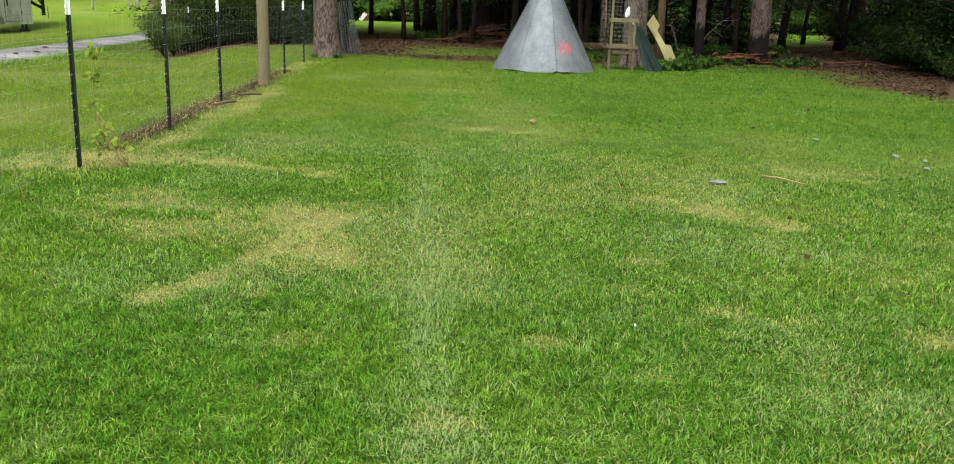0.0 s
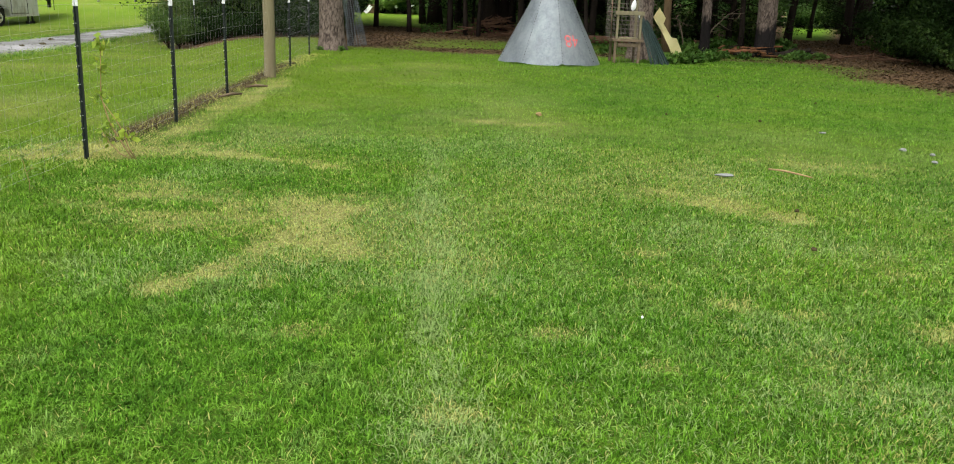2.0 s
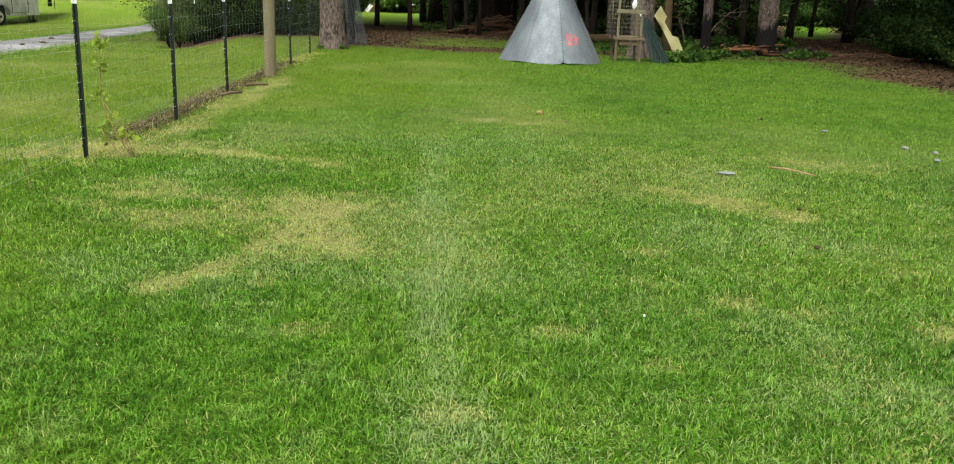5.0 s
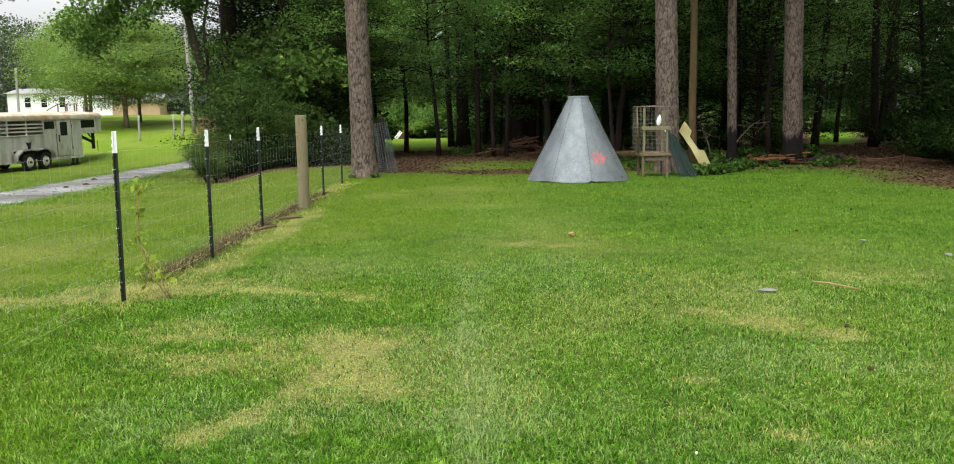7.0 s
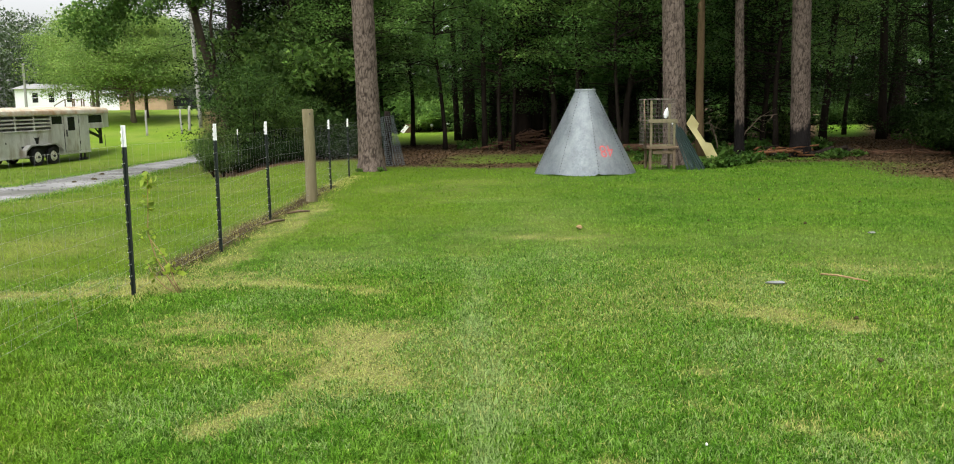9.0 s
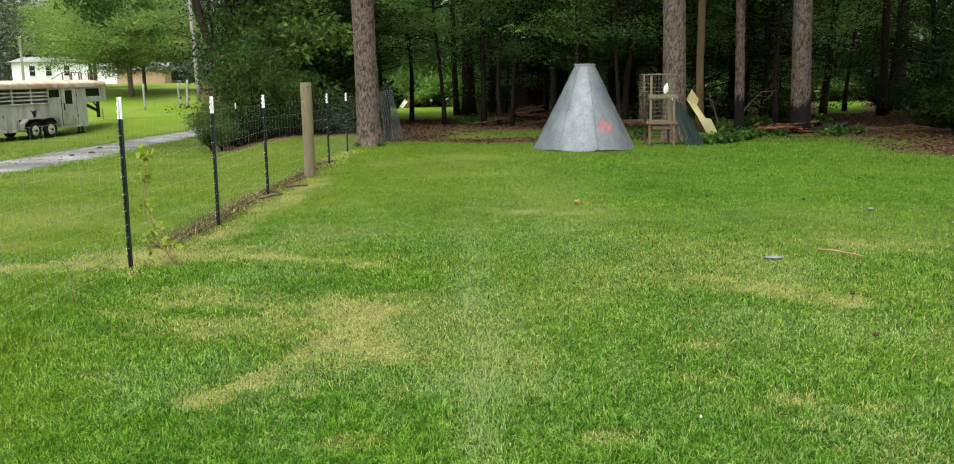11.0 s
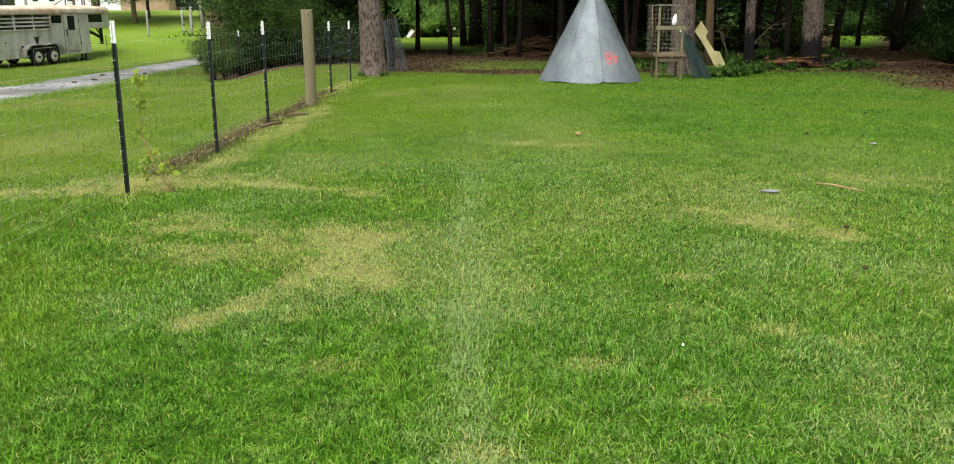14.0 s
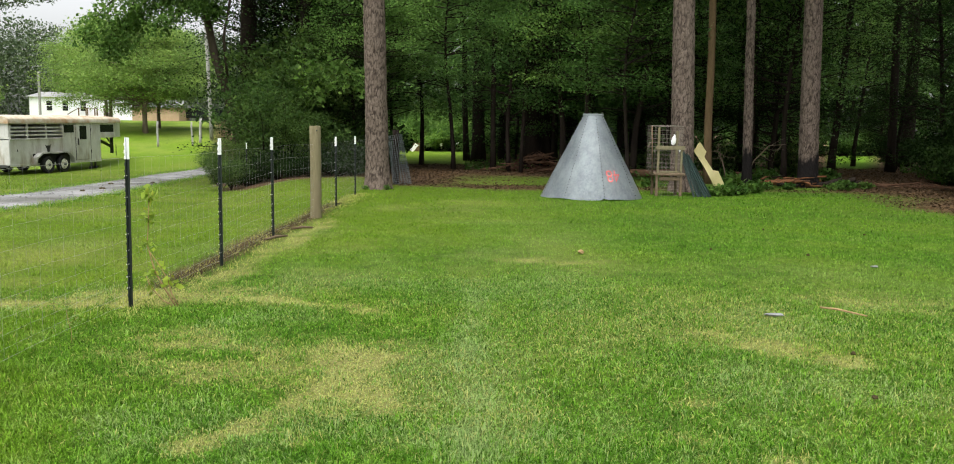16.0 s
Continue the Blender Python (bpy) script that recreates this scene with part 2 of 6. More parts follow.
WHITE = surface("white_plastic", (0.74, 0.75, 0.74), (0.85, 0.86, 0.86), 8, 50, 0.6, bump=0.1)
GRAVEL = surface("gravel", (0.10, 0.10, 0.098), (0.40, 0.40, 0.40), 1.6, 9, 0.95, bump=1.0, stain=(0.10, 0.10, 0.085), amount=0.8, stain_scale=0.45, spec=0.1)
ALU = surface("dull_aluminium", (0.44, 0.435, 0.41), (0.70, 0.70, 0.66), 1.6, 20, 0.55, 0.1, 0.1, stretch=(1, 1, 0.35), stain=(0.30, 0.26, 0.19), amount=0.5, stain_scale=2.6)
ALU_ROOF = surface("rusted_roof", (0.44, 0.41, 0.31), (0.68, 0.65, 0.54), 1.5, 20, 0.75, 0.0, 0.1, stretch=(1, 0.5, 1), stain=(0.36, 0.19, 0.07), amount=0.85, stain_scale=1.6)
DARK_GLASS = surface("dark_window", (0.008, 0.009, 0.010), (0.016, 0.017, 0.018), 3, 20, 0.15, bump=0.0)
BLACK = surface("black_rubber", (0.012, 0.012, 0.012), (0.03, 0.03, 0.03), 10, 70, 0.8, bump=0.3, spec=0.2)
RIM = surface("pale_rim", (0.70, 0.69, 0.64), (0.82, 0.81, 0.77), 12, 60, 0.6, 0.1, 0.1, stain=(0.3, 0.2, 0.1), amount=0.5, stain_scale=8)
SIDING = surface("white_siding", (0.80, 0.80, 0.82), (0.87, 0.87, 0.89), 0.8, 8, 0.6, bump=0.1)
TAN_BOARD = surface("tan_boards", (0.40, 0.27, 0.17), (0.56, 0.40, 0.27), 1.2, 12, 0.85, bump=0.3)
ROOFING = surface("grey_roofing", (0.20, 0.20, 0.20), (0.34, 0.34, 0.33), 2, 18, 0.85, bump=0.3)
POLE_WOOD = surface("utility_pole_wood", (0.25, 0.245, 0.225), (0.42, 0.41, 0.385), 3, 25, 0.9, bump=0.4, stretch=(1, 1, 0.1), spec=0.1)
STONE = surface("pale_stone", (0.16, 0.168, 0.16), (0.29, 0.30, 0.30), 14, 90, 0.9, bump=0.6, spec=0.2)
CLIP = surface("bright_clip", (0.55, 0.56, 0.54), (0.72, 0.73, 0.71), 20, 90, 0.5, 0.1, 0.0)
GRIT = surface("dark_grit", (0.05, 0.05, 0.048), (0.16, 0.16, 0.155), 10, 60, 0.95, bump=0.4, spec=0.1)
DARK_CLOD = surface("dark_clod", (0.038, 0.030, 0.015), (0.095, 0.074, 0.036), 20, 90, 0.95, bump=0.6, spec=0.1)
TWIG = surface("dry_twig", (0.22, 0.145, 0.07), (0.42, 0.30, 0.155), 20, 80, 0.9, bump=0.4, spec=0.1)
CAR_PAINT = surface("dark_car_paint", (0.012, 0.013, 0.016), (0.022, 0.024, 0.028), 3, 20, 0.25, 0.2, 0.0)
PLASTIC_MESH = surface("grey_mesh", (0.11, 0.125, 0.135), (0.20, 0.225, 0.24), 10, 50, 0.6, 0.3, 0.1)


# ---- mesh helpers ----
def fast_mesh(name, verts, faces, mat, attrs=None, smooth=False):
    """verts (n, 3) and faces (m, k) as arrays."""
    verts, faces = np.asarray(verts, np.float32), np.asarray(faces, np.int32)
    me = bpy.data.meshes.new(name)
    m, k = faces.shape
    me.vertices.add(len(verts))
    me.vertices.foreach_set("co", verts.ravel())
    me.loops.add(m * k)
    me.loops.foreach_set("vertex_index", faces.ravel())
    me.polygons.add(m)
    me.polygons.foreach_set("loop_start", np.arange(0, m * k, k, dtype=np.int32))
    me.polygons.foreach_set("use_smooth", np.full(m, smooth))
    for key, values in (attrs or {}).items():
        a = me.attributes.new(key, "FLOAT", "POINT")
        a.data.foreach_set("value", np.asarray(values, np.float32))
    me.update(calc_edges=True)
    me.validate()
    me.materials.append(mat)
    return me


def part_mesh(name, me, parent, label=""):
    ob = new(name, me)
    ob.parent = parent
    return tagged(ob, label)


def part(name, bm, mat, parent=None, label="", smooth=False):
    """Link a bmesh as one mesh object under a thing or a part."""
    me = bpy.data.meshes.new(name)
    bm.normal_update()
    for f in bm.faces:
        f.smooth = smooth
    for e in bm.edges:
        if smooth and e.calc_face_angle(0) > 0.6:
            e.smooth = False
    bm.to_mesh(me)
    bm.free()
    me.materials.append(mat)
    return part_mesh(name, me, parent, label)


def thing(name, m, label, category, group="", kind=""):
    ob = new(name)
    ob.empty_display_size = 0.2
    ob.matrix_basis = m
    return tagged(ob, label, category, group, kind)


def box(bm, lo, hi, bevel=0.0, m=None):
    c = [(a + b) / 2 for a, b in zip(lo, hi)]
    s = [max(abs(b - a), 1e-4) for a, b in zip(lo, hi)]
    r = bmesh.ops.create_cube(bm, size=1.0, matrix=Matrix.LocRotScale(c, None, s))
    if bevel:
        es = list({e for v in r["verts"] for e in v.link_edges})
        out = bmesh.ops.bevel(bm, geom=es, offset=bevel, segments=1, affect="EDGES")
        r["verts"] = list({v for f in out["faces"] for v in f.verts} | {v for v in r["verts"] if v.is_valid})
    if m:
        bmesh.ops.transform(bm, matrix=m, verts=[v for v in r["verts"] if v.is_valid])
    return bm


def boxed(lo, hi, bevel=0.0):
    return box(bmesh.new(), lo, hi, bevel)


def tube_arrays(points, radii, sides=8, cap=True, offset=0):
    """A swept tube along points."""
    P = np.asarray(points, float)
    R = np.broadcast_to(np.asarray(radii, float), (len(P),))
    D = np.gradient(P, axis=0)
    D /= np.linalg.norm(D, axis=1)[:, None] + 1e-9
    ref = np.where(np.abs(D[:, 2:3]) > 0.9, np.array([[1.0, 0, 0]]), np.array([[0, 0, 1.0]]))
    A = np.cross(D, ref)
    A /= np.linalg.norm(A, axis=1)[:, None] + 1e-9
    for i in range(1, len(A)):
        a = A[i - 1] - D[i] * np.dot(A[i - 1], D[i])
        A[i] = a / (np.linalg.norm(a) + 1e-9)
    B = np.cross(D, A)
    th = np.arange(sides) * 2 * np.pi / sides
    V = P[:, None] + R[:, None, None] * (np.cos(th)[None, :, None] * A[:, None] + np.sin(th)[None, :, None] * B[:, None])
    V = V.reshape(-1, 3)
    i, j = np.meshgrid(np.arange(len(P) - 1), np.arange(sides), indexing="ij")
    a, b = i * sides + j, i * sides + (j + 1) % sides
    F = np.stack([a, b, b + sides, a + sides], -1).reshape(-1, 4)
    if cap:
        n = len(V)
        V = np.vstack([V, P[:1], P[-1:]])
        k = np.arange(sides)
        last = (len(P) - 1) * sides
        F = np.vstack([F, np.stack([(k + 1) % sides, k, np.full(sides, n), np.full(sides, n)], -1)[:, [0, 1, 2, 2]],
                       np.stack([last + k, last + (k + 1) % sides, np.full(sides, n + 1), np.full(sides, n + 1)], -1)])
    return V, F + offset


def joined(chunks):
    vs, fs, n = [], [], 0
    for V, F in chunks:
        vs.append(V)
        fs.append(F + n)
        n += len(V)
    return np.vstack(vs), np.vstack(fs)


def tri_clean(F):
    """Quads with a repeated corner become triangles, all faces triangles."""
    t1, t2 = F[:, [0, 1, 2]], F[:, [0, 2, 3]]
    t2 = t2[(t2[:, 1] != t2[:, 2]) & (t2[:, 0] != t2[:, 1])]
    return np.vstack([t1, t2])


def tubes(name, chunks, mat, parent=None, label="", smooth=True):
    V, F = joined(chunks)
    return part_mesh(name, fast_mesh(name, V, tri_clean(F), mat, smooth=smooth), parent, label)


def leaf_arrays(rng, centres, size, flat=0.5, long=2.0, jitter=0.35, level=0.45):
    """One folded four-cornered leaf at each centre."""
    n = len(centres)
    d = rng.normal(size=(n, 3))
    d[:, 2] *= flat
    d /= np.linalg.norm(d, axis=1)[:, None] + 1e-9
    up = np.array([0, 0, level]) + 0.8 * rng.normal(size=(n, 3))
    u = np.cross(up, d)
    u /= np.linalg.norm(u, axis=1)[:, None] + 1e-9
    w = np.cross(d, u)
    s = (size * (1 + jitter * rng.normal(size=n)).clip(0.4, 1.6))[:, None]
    tip, side = d * s * 0.5, u * s * 0.5 / long * 1.6
    fold = w * s * 0.10
    side = np.where(np.cross(tip, side)[:, 2:3] < 0, -side, side)
    V = np.stack([centres - tip, centres - side + fold, centres + tip, centres + side + fold], 1).reshape(-1, 3)
    down = np.cross(V[2::4] - V[0::4], V[3::4] - V[1::4])[:, 2] < 0
    V.reshape(-1, 4, 3)[down] = V.reshape(-1, 4, 3)[down][:, [0, 3, 2, 1]]
    k = np.arange(n)[:, None] * 4
    F = np.vstack([k + [0, 1, 2], k + [0, 2, 3]])
    return V, F


def leafy(name, V, F, mat, lift=0.9):
    """Leaves as one mesh; each leaf's normals bend towards the sky, as sprays of foliage catch light together."""
    me = fast_mesh(name, V, F, mat, smooth=True)
    Q = np.asarray(V).reshape(-1, 4, 3)
    N = np.cross(Q[:, 2] - Q[:, 0], Q[:, 3] - Q[:, 1])
    N /= np.linalg.norm(N, axis=1)[:, None] + 1e-9
    N *= np.where(N[:, 2:3] < 0, -0.55, 0.55)
    N[:, 2] += lift
    N /= np.linalg.norm(N, axis=1)[:, None]
    if len(me.vertices) == 4 * len(N):
        me.normals_split_custom_set_from_vertices(np.repeat(N, 4, 0).tolist())
    return me


def smooth_step(a, b, v):
    u = np.clip((v - a) / (b - a), 0, 1)
    return u * u * (3 - 2 * u)


def lattice(x, y, seed, size):
    """Smooth value noise, 0 to 1."""
    rng = np.random.default_rng(seed)
    table = rng.random((64, 64))
    x, y = np.asarray(x) / size, np.asarray(y) / size
    i, j = np.floor(x).astype(int), np.floor(y).astype(int)
    u, v = x - i, y - j
    u, v = u * u * (3 - 2 * u), v * v * (3 - 2 * v)
    g = lambda a, b: table[a % 64, b % 64]
    return (g(i, j) * (1 - u) + g(i + 1, j) * u) * (1 - v) + (g(i, j + 1) * (1 - u) + g(i + 1, j + 1) * u) * v


def fractal(x, y, seed, size):
    return (lattice(x, y, seed, size) * 4 + lattice(x, y, seed + 1, size / 2.1) * 2 + lattice(x, y, seed + 2, size / 4.3)) / 7


# ---- the lie of the land ----
def ground(x, y):
    """Height of the ground: level lawn, a dip at the drive, a rise to the far yard."""
    x, y = np.asarray(x, float), np.asarray(y, float)
    k = (1 - smooth_step(-0.30, -0.20, x / np.maximum(y, 1.0))) * smooth_step(9, 14, y)
    return k * np.interp(y, [12, 20, 30, 37, 43, 50, 60, 88, 95, 130], [0, -0.25, -0.60, -0.80, -0.72, 0, 1.15, 1.9, 1.95, 2.2])


def litter_at(x, y):
    """Where pine straw and bare soil cover the ground, 0 to 1."""
    x, y = np.asarray(x, float), np.asarray(y, float)
    n = fractal(x, y, 11, 2.2) - 0.5
    q = x / np.maximum(y, 1.0)
    edge = np.interp(x, [-40, -8.2, -7.6, -5, -3.6, -2.2, -0.8, 0.8, 2.2, 3.6, 6, 9, 11.5, 14, 40], [28.5, 28.5, 25.0, 24.6, 25.6, 23.2, 22.0, 20.6, 20.4, 21.4, 22.4, 22.2, 20.5, 17.5, 10])
    woods = smooth_step(-0.6, 0.9, y - edge + 3.0 * n) * smooth_step(-0.315, -0.295, q)
    sward = np.maximum(smooth_step(35.5, 37.0, y + 3 * n) * smooth_step(-0.100, -0.092, q) * (1 - smooth_step(-0.005, 0.01, q)),
                       smooth_step(36.5, 38, y + 2 * n) * smooth_step(0.397, 0.407, q) * (1 - smooth_step(0.450, 0.460, q)))
    sward = np.maximum(sward, 0.85 * smooth_step(22.6, 23.6, y + 4 * n) * (1 - smooth_step(26.5, 28.5, y + 5 * n)) * smooth_step(-1.2, 0.2, x + 3 * n) * (1 - smooth_step(9, 10, x)))
    track = np.interp(y, [13, 15.6, 17.7, 26, 33.75], [8.2, 8.7, 9.2, 11.6, 14.1])
    path = smooth_step(-0.9, 0.7, x - track + 2.2 * n)
    path = path * smooth_step(12.5, 15.5, y + 2 * n) * (1 - smooth_step(36, 38, y))
    out = np.maximum(woods * (1 - sward), path)
    fence_x = np.interp(y, [6, 21], [-2.78, -2.62])
    strip = np.exp(-((x - fence_x + 0.06 + 0.35 * n) / (0.15 + 0.22 * n)) ** 2) * smooth_step(7.6, 8.3, y) * (1 - smooth_step(15, 20, y))
    return np.clip(np.maximum(out, strip * 0.95), 0, 1)


# worn, straw-coloured bands in the lawn: strength and a line of (x, y, half-width)
BANDS = [(0.85, [(-4.6, 6.75, 0.22), (-3.5, 6.93, 0.18), (-3.2, 7.07, 0.20), (-2.67, 7.30, 0.24), (-2.1, 7.33, 0.22), (-1.56, 7.08, 0.17), (-1.14, 6.94, 0.13), (-0.85, 6.75, 0.08)]),
         (0.82, [(-2.3, 5.40, 0.14), (-2.1, 5.62, 0.26), (-1.79, 5.62, 0.32), (-1.42, 5.48, 0.30), (-1.03, 5.52, 0.30), (-0.77, 5.32, 0.30)]),
         (0.80, [(-0.95, 5.35, 0.24), (-0.72, 5.22, 0.28), (-0.60, 4.91, 0.26), (-0.57, 4.56, 0.30), (-0.72, 4.38, 0.22), (-0.92, 4.38, 0.20), (-1.05, 4.14, 0.14), (-1.17, 4.0, 0.11), (-1.33, 3.79, 0.08)]),
         (0.55, [(-1.45, 5.1, 0.34), (-0.95, 4.95, 0.34), (-0.85, 4.7, 0.3)]),
         (0.75, [(1.62, 6.22, 0.10), (1.95, 5.86, 0.20), (2.23, 5.67, 0.18), (2.42, 5.42, 0.12)]),
         (0.70, [(0.35, 9.58, 0.14), (0.8, 9.55, 0.24), (1.3, 9.46, 0.16)]),
         (0.50, [(2.95, 7.6, 0.10), (3.5, 7.35, 0.22), (4.1, 7.5, 0.16)]),
         (0.70, [(-2.50, 7.6, 0.10), (-2.44, 8.8, 0.14), (-2.38, 10.5, 0.12), (-2.36, 13.5, 0.16)]),
         (0.35, [(-12, 16.2, 0.5), (-6.5, 15.8, 0.5)]), (0.22, [(-7.2, 9.6, 0.4), (-4.2, 9.3, 0.5), (-3.3, 8.8, 0.2)]), (1.1, [(-4.4, 6.80, 0.2), (-3.5, 6.95, 0.18), (-2.75, 7.2, 0.2), (-2.2, 7.3, 0.16)])]
SPOTS = [(2.26, 3.37, 0.15, 0.6), (0.05, 2.54, 0.10, 0.35), (0.51, 3.31, 0.10, 0.4), (1.38, 3.69, 0.16, 0.45), (1.67, 3.54, 0.10, 0.45), (0.87, 2.95, 0.11, 0.4),
         (1.05, 3.98, 0.15, 0.35), (-0.56, 3.27, 0.11, 0.35), (3.9, 5.2, 0.34, 0.45), (1.2, 4.5, 0.12, 0.4), (2.5, 4.2, 0.15, 0.4), (0.3, 4.3, 0.10, 0.3)]


def near_line(x, y, line):
    """Distance to a bent line, in units of its half-width there."""
    best = np.full_like(x, 99.0)
    for (ax, ay, aw), (bx, by, bw) in zip(line, line[1:]):
        u = np.clip(((x - ax) * (bx - ax) + (y - ay) * (by - ay)) / ((bx - ax) ** 2 + (by - ay) ** 2), 0, 1)
        best = np.minimum(best, np.hypot(x - ax - u * (bx - ax), y - ay - u * (by - ay)) / (aw + u * (bw - aw)))
    return best


def dry_at(x, y):
    x, y = np.asarray(x, float), np.asarray(y, float)
    n = fractal(x, y, 31, 0.42) - 0.5 + 0.6 * (fractal(x, y, 36, 0.12) - 0.5)
    n2 = fractal(x, y, 41, 1.6)
    out = np.zeros_like(x)
    for k, line in BANDS:
        out = np.maximum(out, 0.86 * k * (1 - smooth_step(0.1, 1.9, near_line(x, y, line) + 3.2 * n)) * (0.35 + 0.65 * smooth_step(0.3, 0.62, fractal(x, y, 39, 0.16))))
    for cx, cy, r, k in SPOTS:
        out = np.maximum(out, k * (1 - smooth_step(0.2, 1.6, np.hypot(x - cx, (y - cy) * 1.5) / r + 1.6 * n)))
    thin = 0.03 + 0.18 * smooth_step(0.45, 0.8, n2 + 0.4 * n) + 0.05 * smooth_step(0.3, 1.2, x) * smooth_step(3, 4.5, y)
    # Less straw at the far right, standing in for tree shade there.
    thin = thin * (1 - 0.85 * smooth_step(7, 11, y) * smooth_step(0, 2.5, x))
    return np.clip(out + thin * smooth_step(-2, 2.5, y) * (1 - out), 0, 0.92)


def yard_at(x, y):
    """The thinner, yellower grass beyond the fence."""
    return 0.12 * smooth_step(0.4, 0.75, fractal(x, y, 45, 2.5)) * smooth_step(2.9, 3.6, -x) * smooth_step(6.5, 9, y)


def lush_sunlit_at(x, y):
    """Brighter, yellower grass: the yard beyond the fence, the tall corner and the lawn's far end, painted as sunlit.
    """
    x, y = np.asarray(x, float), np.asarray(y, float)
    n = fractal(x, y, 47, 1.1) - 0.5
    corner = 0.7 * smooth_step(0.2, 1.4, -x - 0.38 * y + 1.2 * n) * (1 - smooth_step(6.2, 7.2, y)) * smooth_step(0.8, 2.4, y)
    # Sunlight on the open far end is put into the grass colour.
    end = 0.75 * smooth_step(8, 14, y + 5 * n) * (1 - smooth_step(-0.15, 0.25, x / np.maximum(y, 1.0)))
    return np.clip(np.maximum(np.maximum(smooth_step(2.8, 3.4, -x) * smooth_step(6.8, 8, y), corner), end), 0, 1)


def pale_at(x, y):
    """Mown streaks running away from the house and paler, thinner turf."""
    x, y = np.asarray(x, float), np.asarray(y, float)
    n = fractal(x, y, 51, 0.9) - 0.5
    streak = (0.17 + 0.48 * smooth_step(0.3, 0.65, fractal(x, y, 55, 0.22))) * np.exp(-((x + 0.02 + 0.16 * n) / 0.11) ** 2) * smooth_step(1.5, 2.5, y) * (1 - 0.75 * smooth_step(5, 9, y)) * (1 - smooth_step(11, 15, y))
    far = 0.05 * smooth_step(14, 30, y) * smooth_step(3.5, 6, -x) + 0.03 * smooth_step(2.9, 3.4, -x) * smooth_step(6, 8, y)
    # Pale turf also fades at the far right, for the trees' shade.
    return np.clip(streak + far + (0.10 * smooth_step(-0.3, 0.1, x) + 0.28 * smooth_step(0.5, 0.75, fractal(x, y, 61, 0.8))) * (1 - smooth_step(12, 18, y)) * (1 - 0.8 * smooth_step(7, 11, y) * smooth_step(0, 2.5, x)), 0, 0.8)


def build_ground():
    front = np.radians(np.arange(-52, 50.01, 0.55))
    back = np.radians(np.linspace(50, 308, 40)[1:-1])
    th = np.concatenate([front, back])
    r = np.concatenate([[0.25], 0.8 * 1.0155 ** np.arange(330), [200, 320, 600, 1200, 2500]])
    T, R = np.meshgrid(th, r, indexing="xy")
    X, Y = R * np.sin(T), R * np.cos(T)
    Z = ground(X, Y) + 0.012 * (fractal(X, Y, 71, 0.7) - 0.5)
    n = len(th)
    i, j = np.meshgrid(np.arange(len(r) - 1), np.arange(n), indexing="ij")
    a, b = i * n + j, i * n + (j + 1) % n
    F = np.stack([a, a + n, b + n, b], -1).reshape(-1, 4)
    x, y = X.ravel(), Y.ravel()
    V = np.stack([x, y, Z.ravel()], -1)
    fan = np.stack([np.arange(n), (np.arange(n) + 1) % n, np.full(n, len(V))], -1)
    V = np.vstack([V, [[0, 0, 0]]])
    tri = np.vstack([tri_clean(F), fan])
    x, y = V[:, 0], V[:, 1]
    me = fast_mesh("ground", V, tri, TURF, {"dry": np.maximum(dry_at(x, y) * 0.6, yard_at(x, y)), "pale": pale_at(x, y) * 0.4, "litter": litter_at(x, y), "far": smooth_step(34, 52, y), "yard": lush_sunlit_at(x, y)}, True)
    return tagged(new("ground", me), "mown green lawn with dry straw patches and brown woodland litter", "ground", kind="structure")


build_ground()


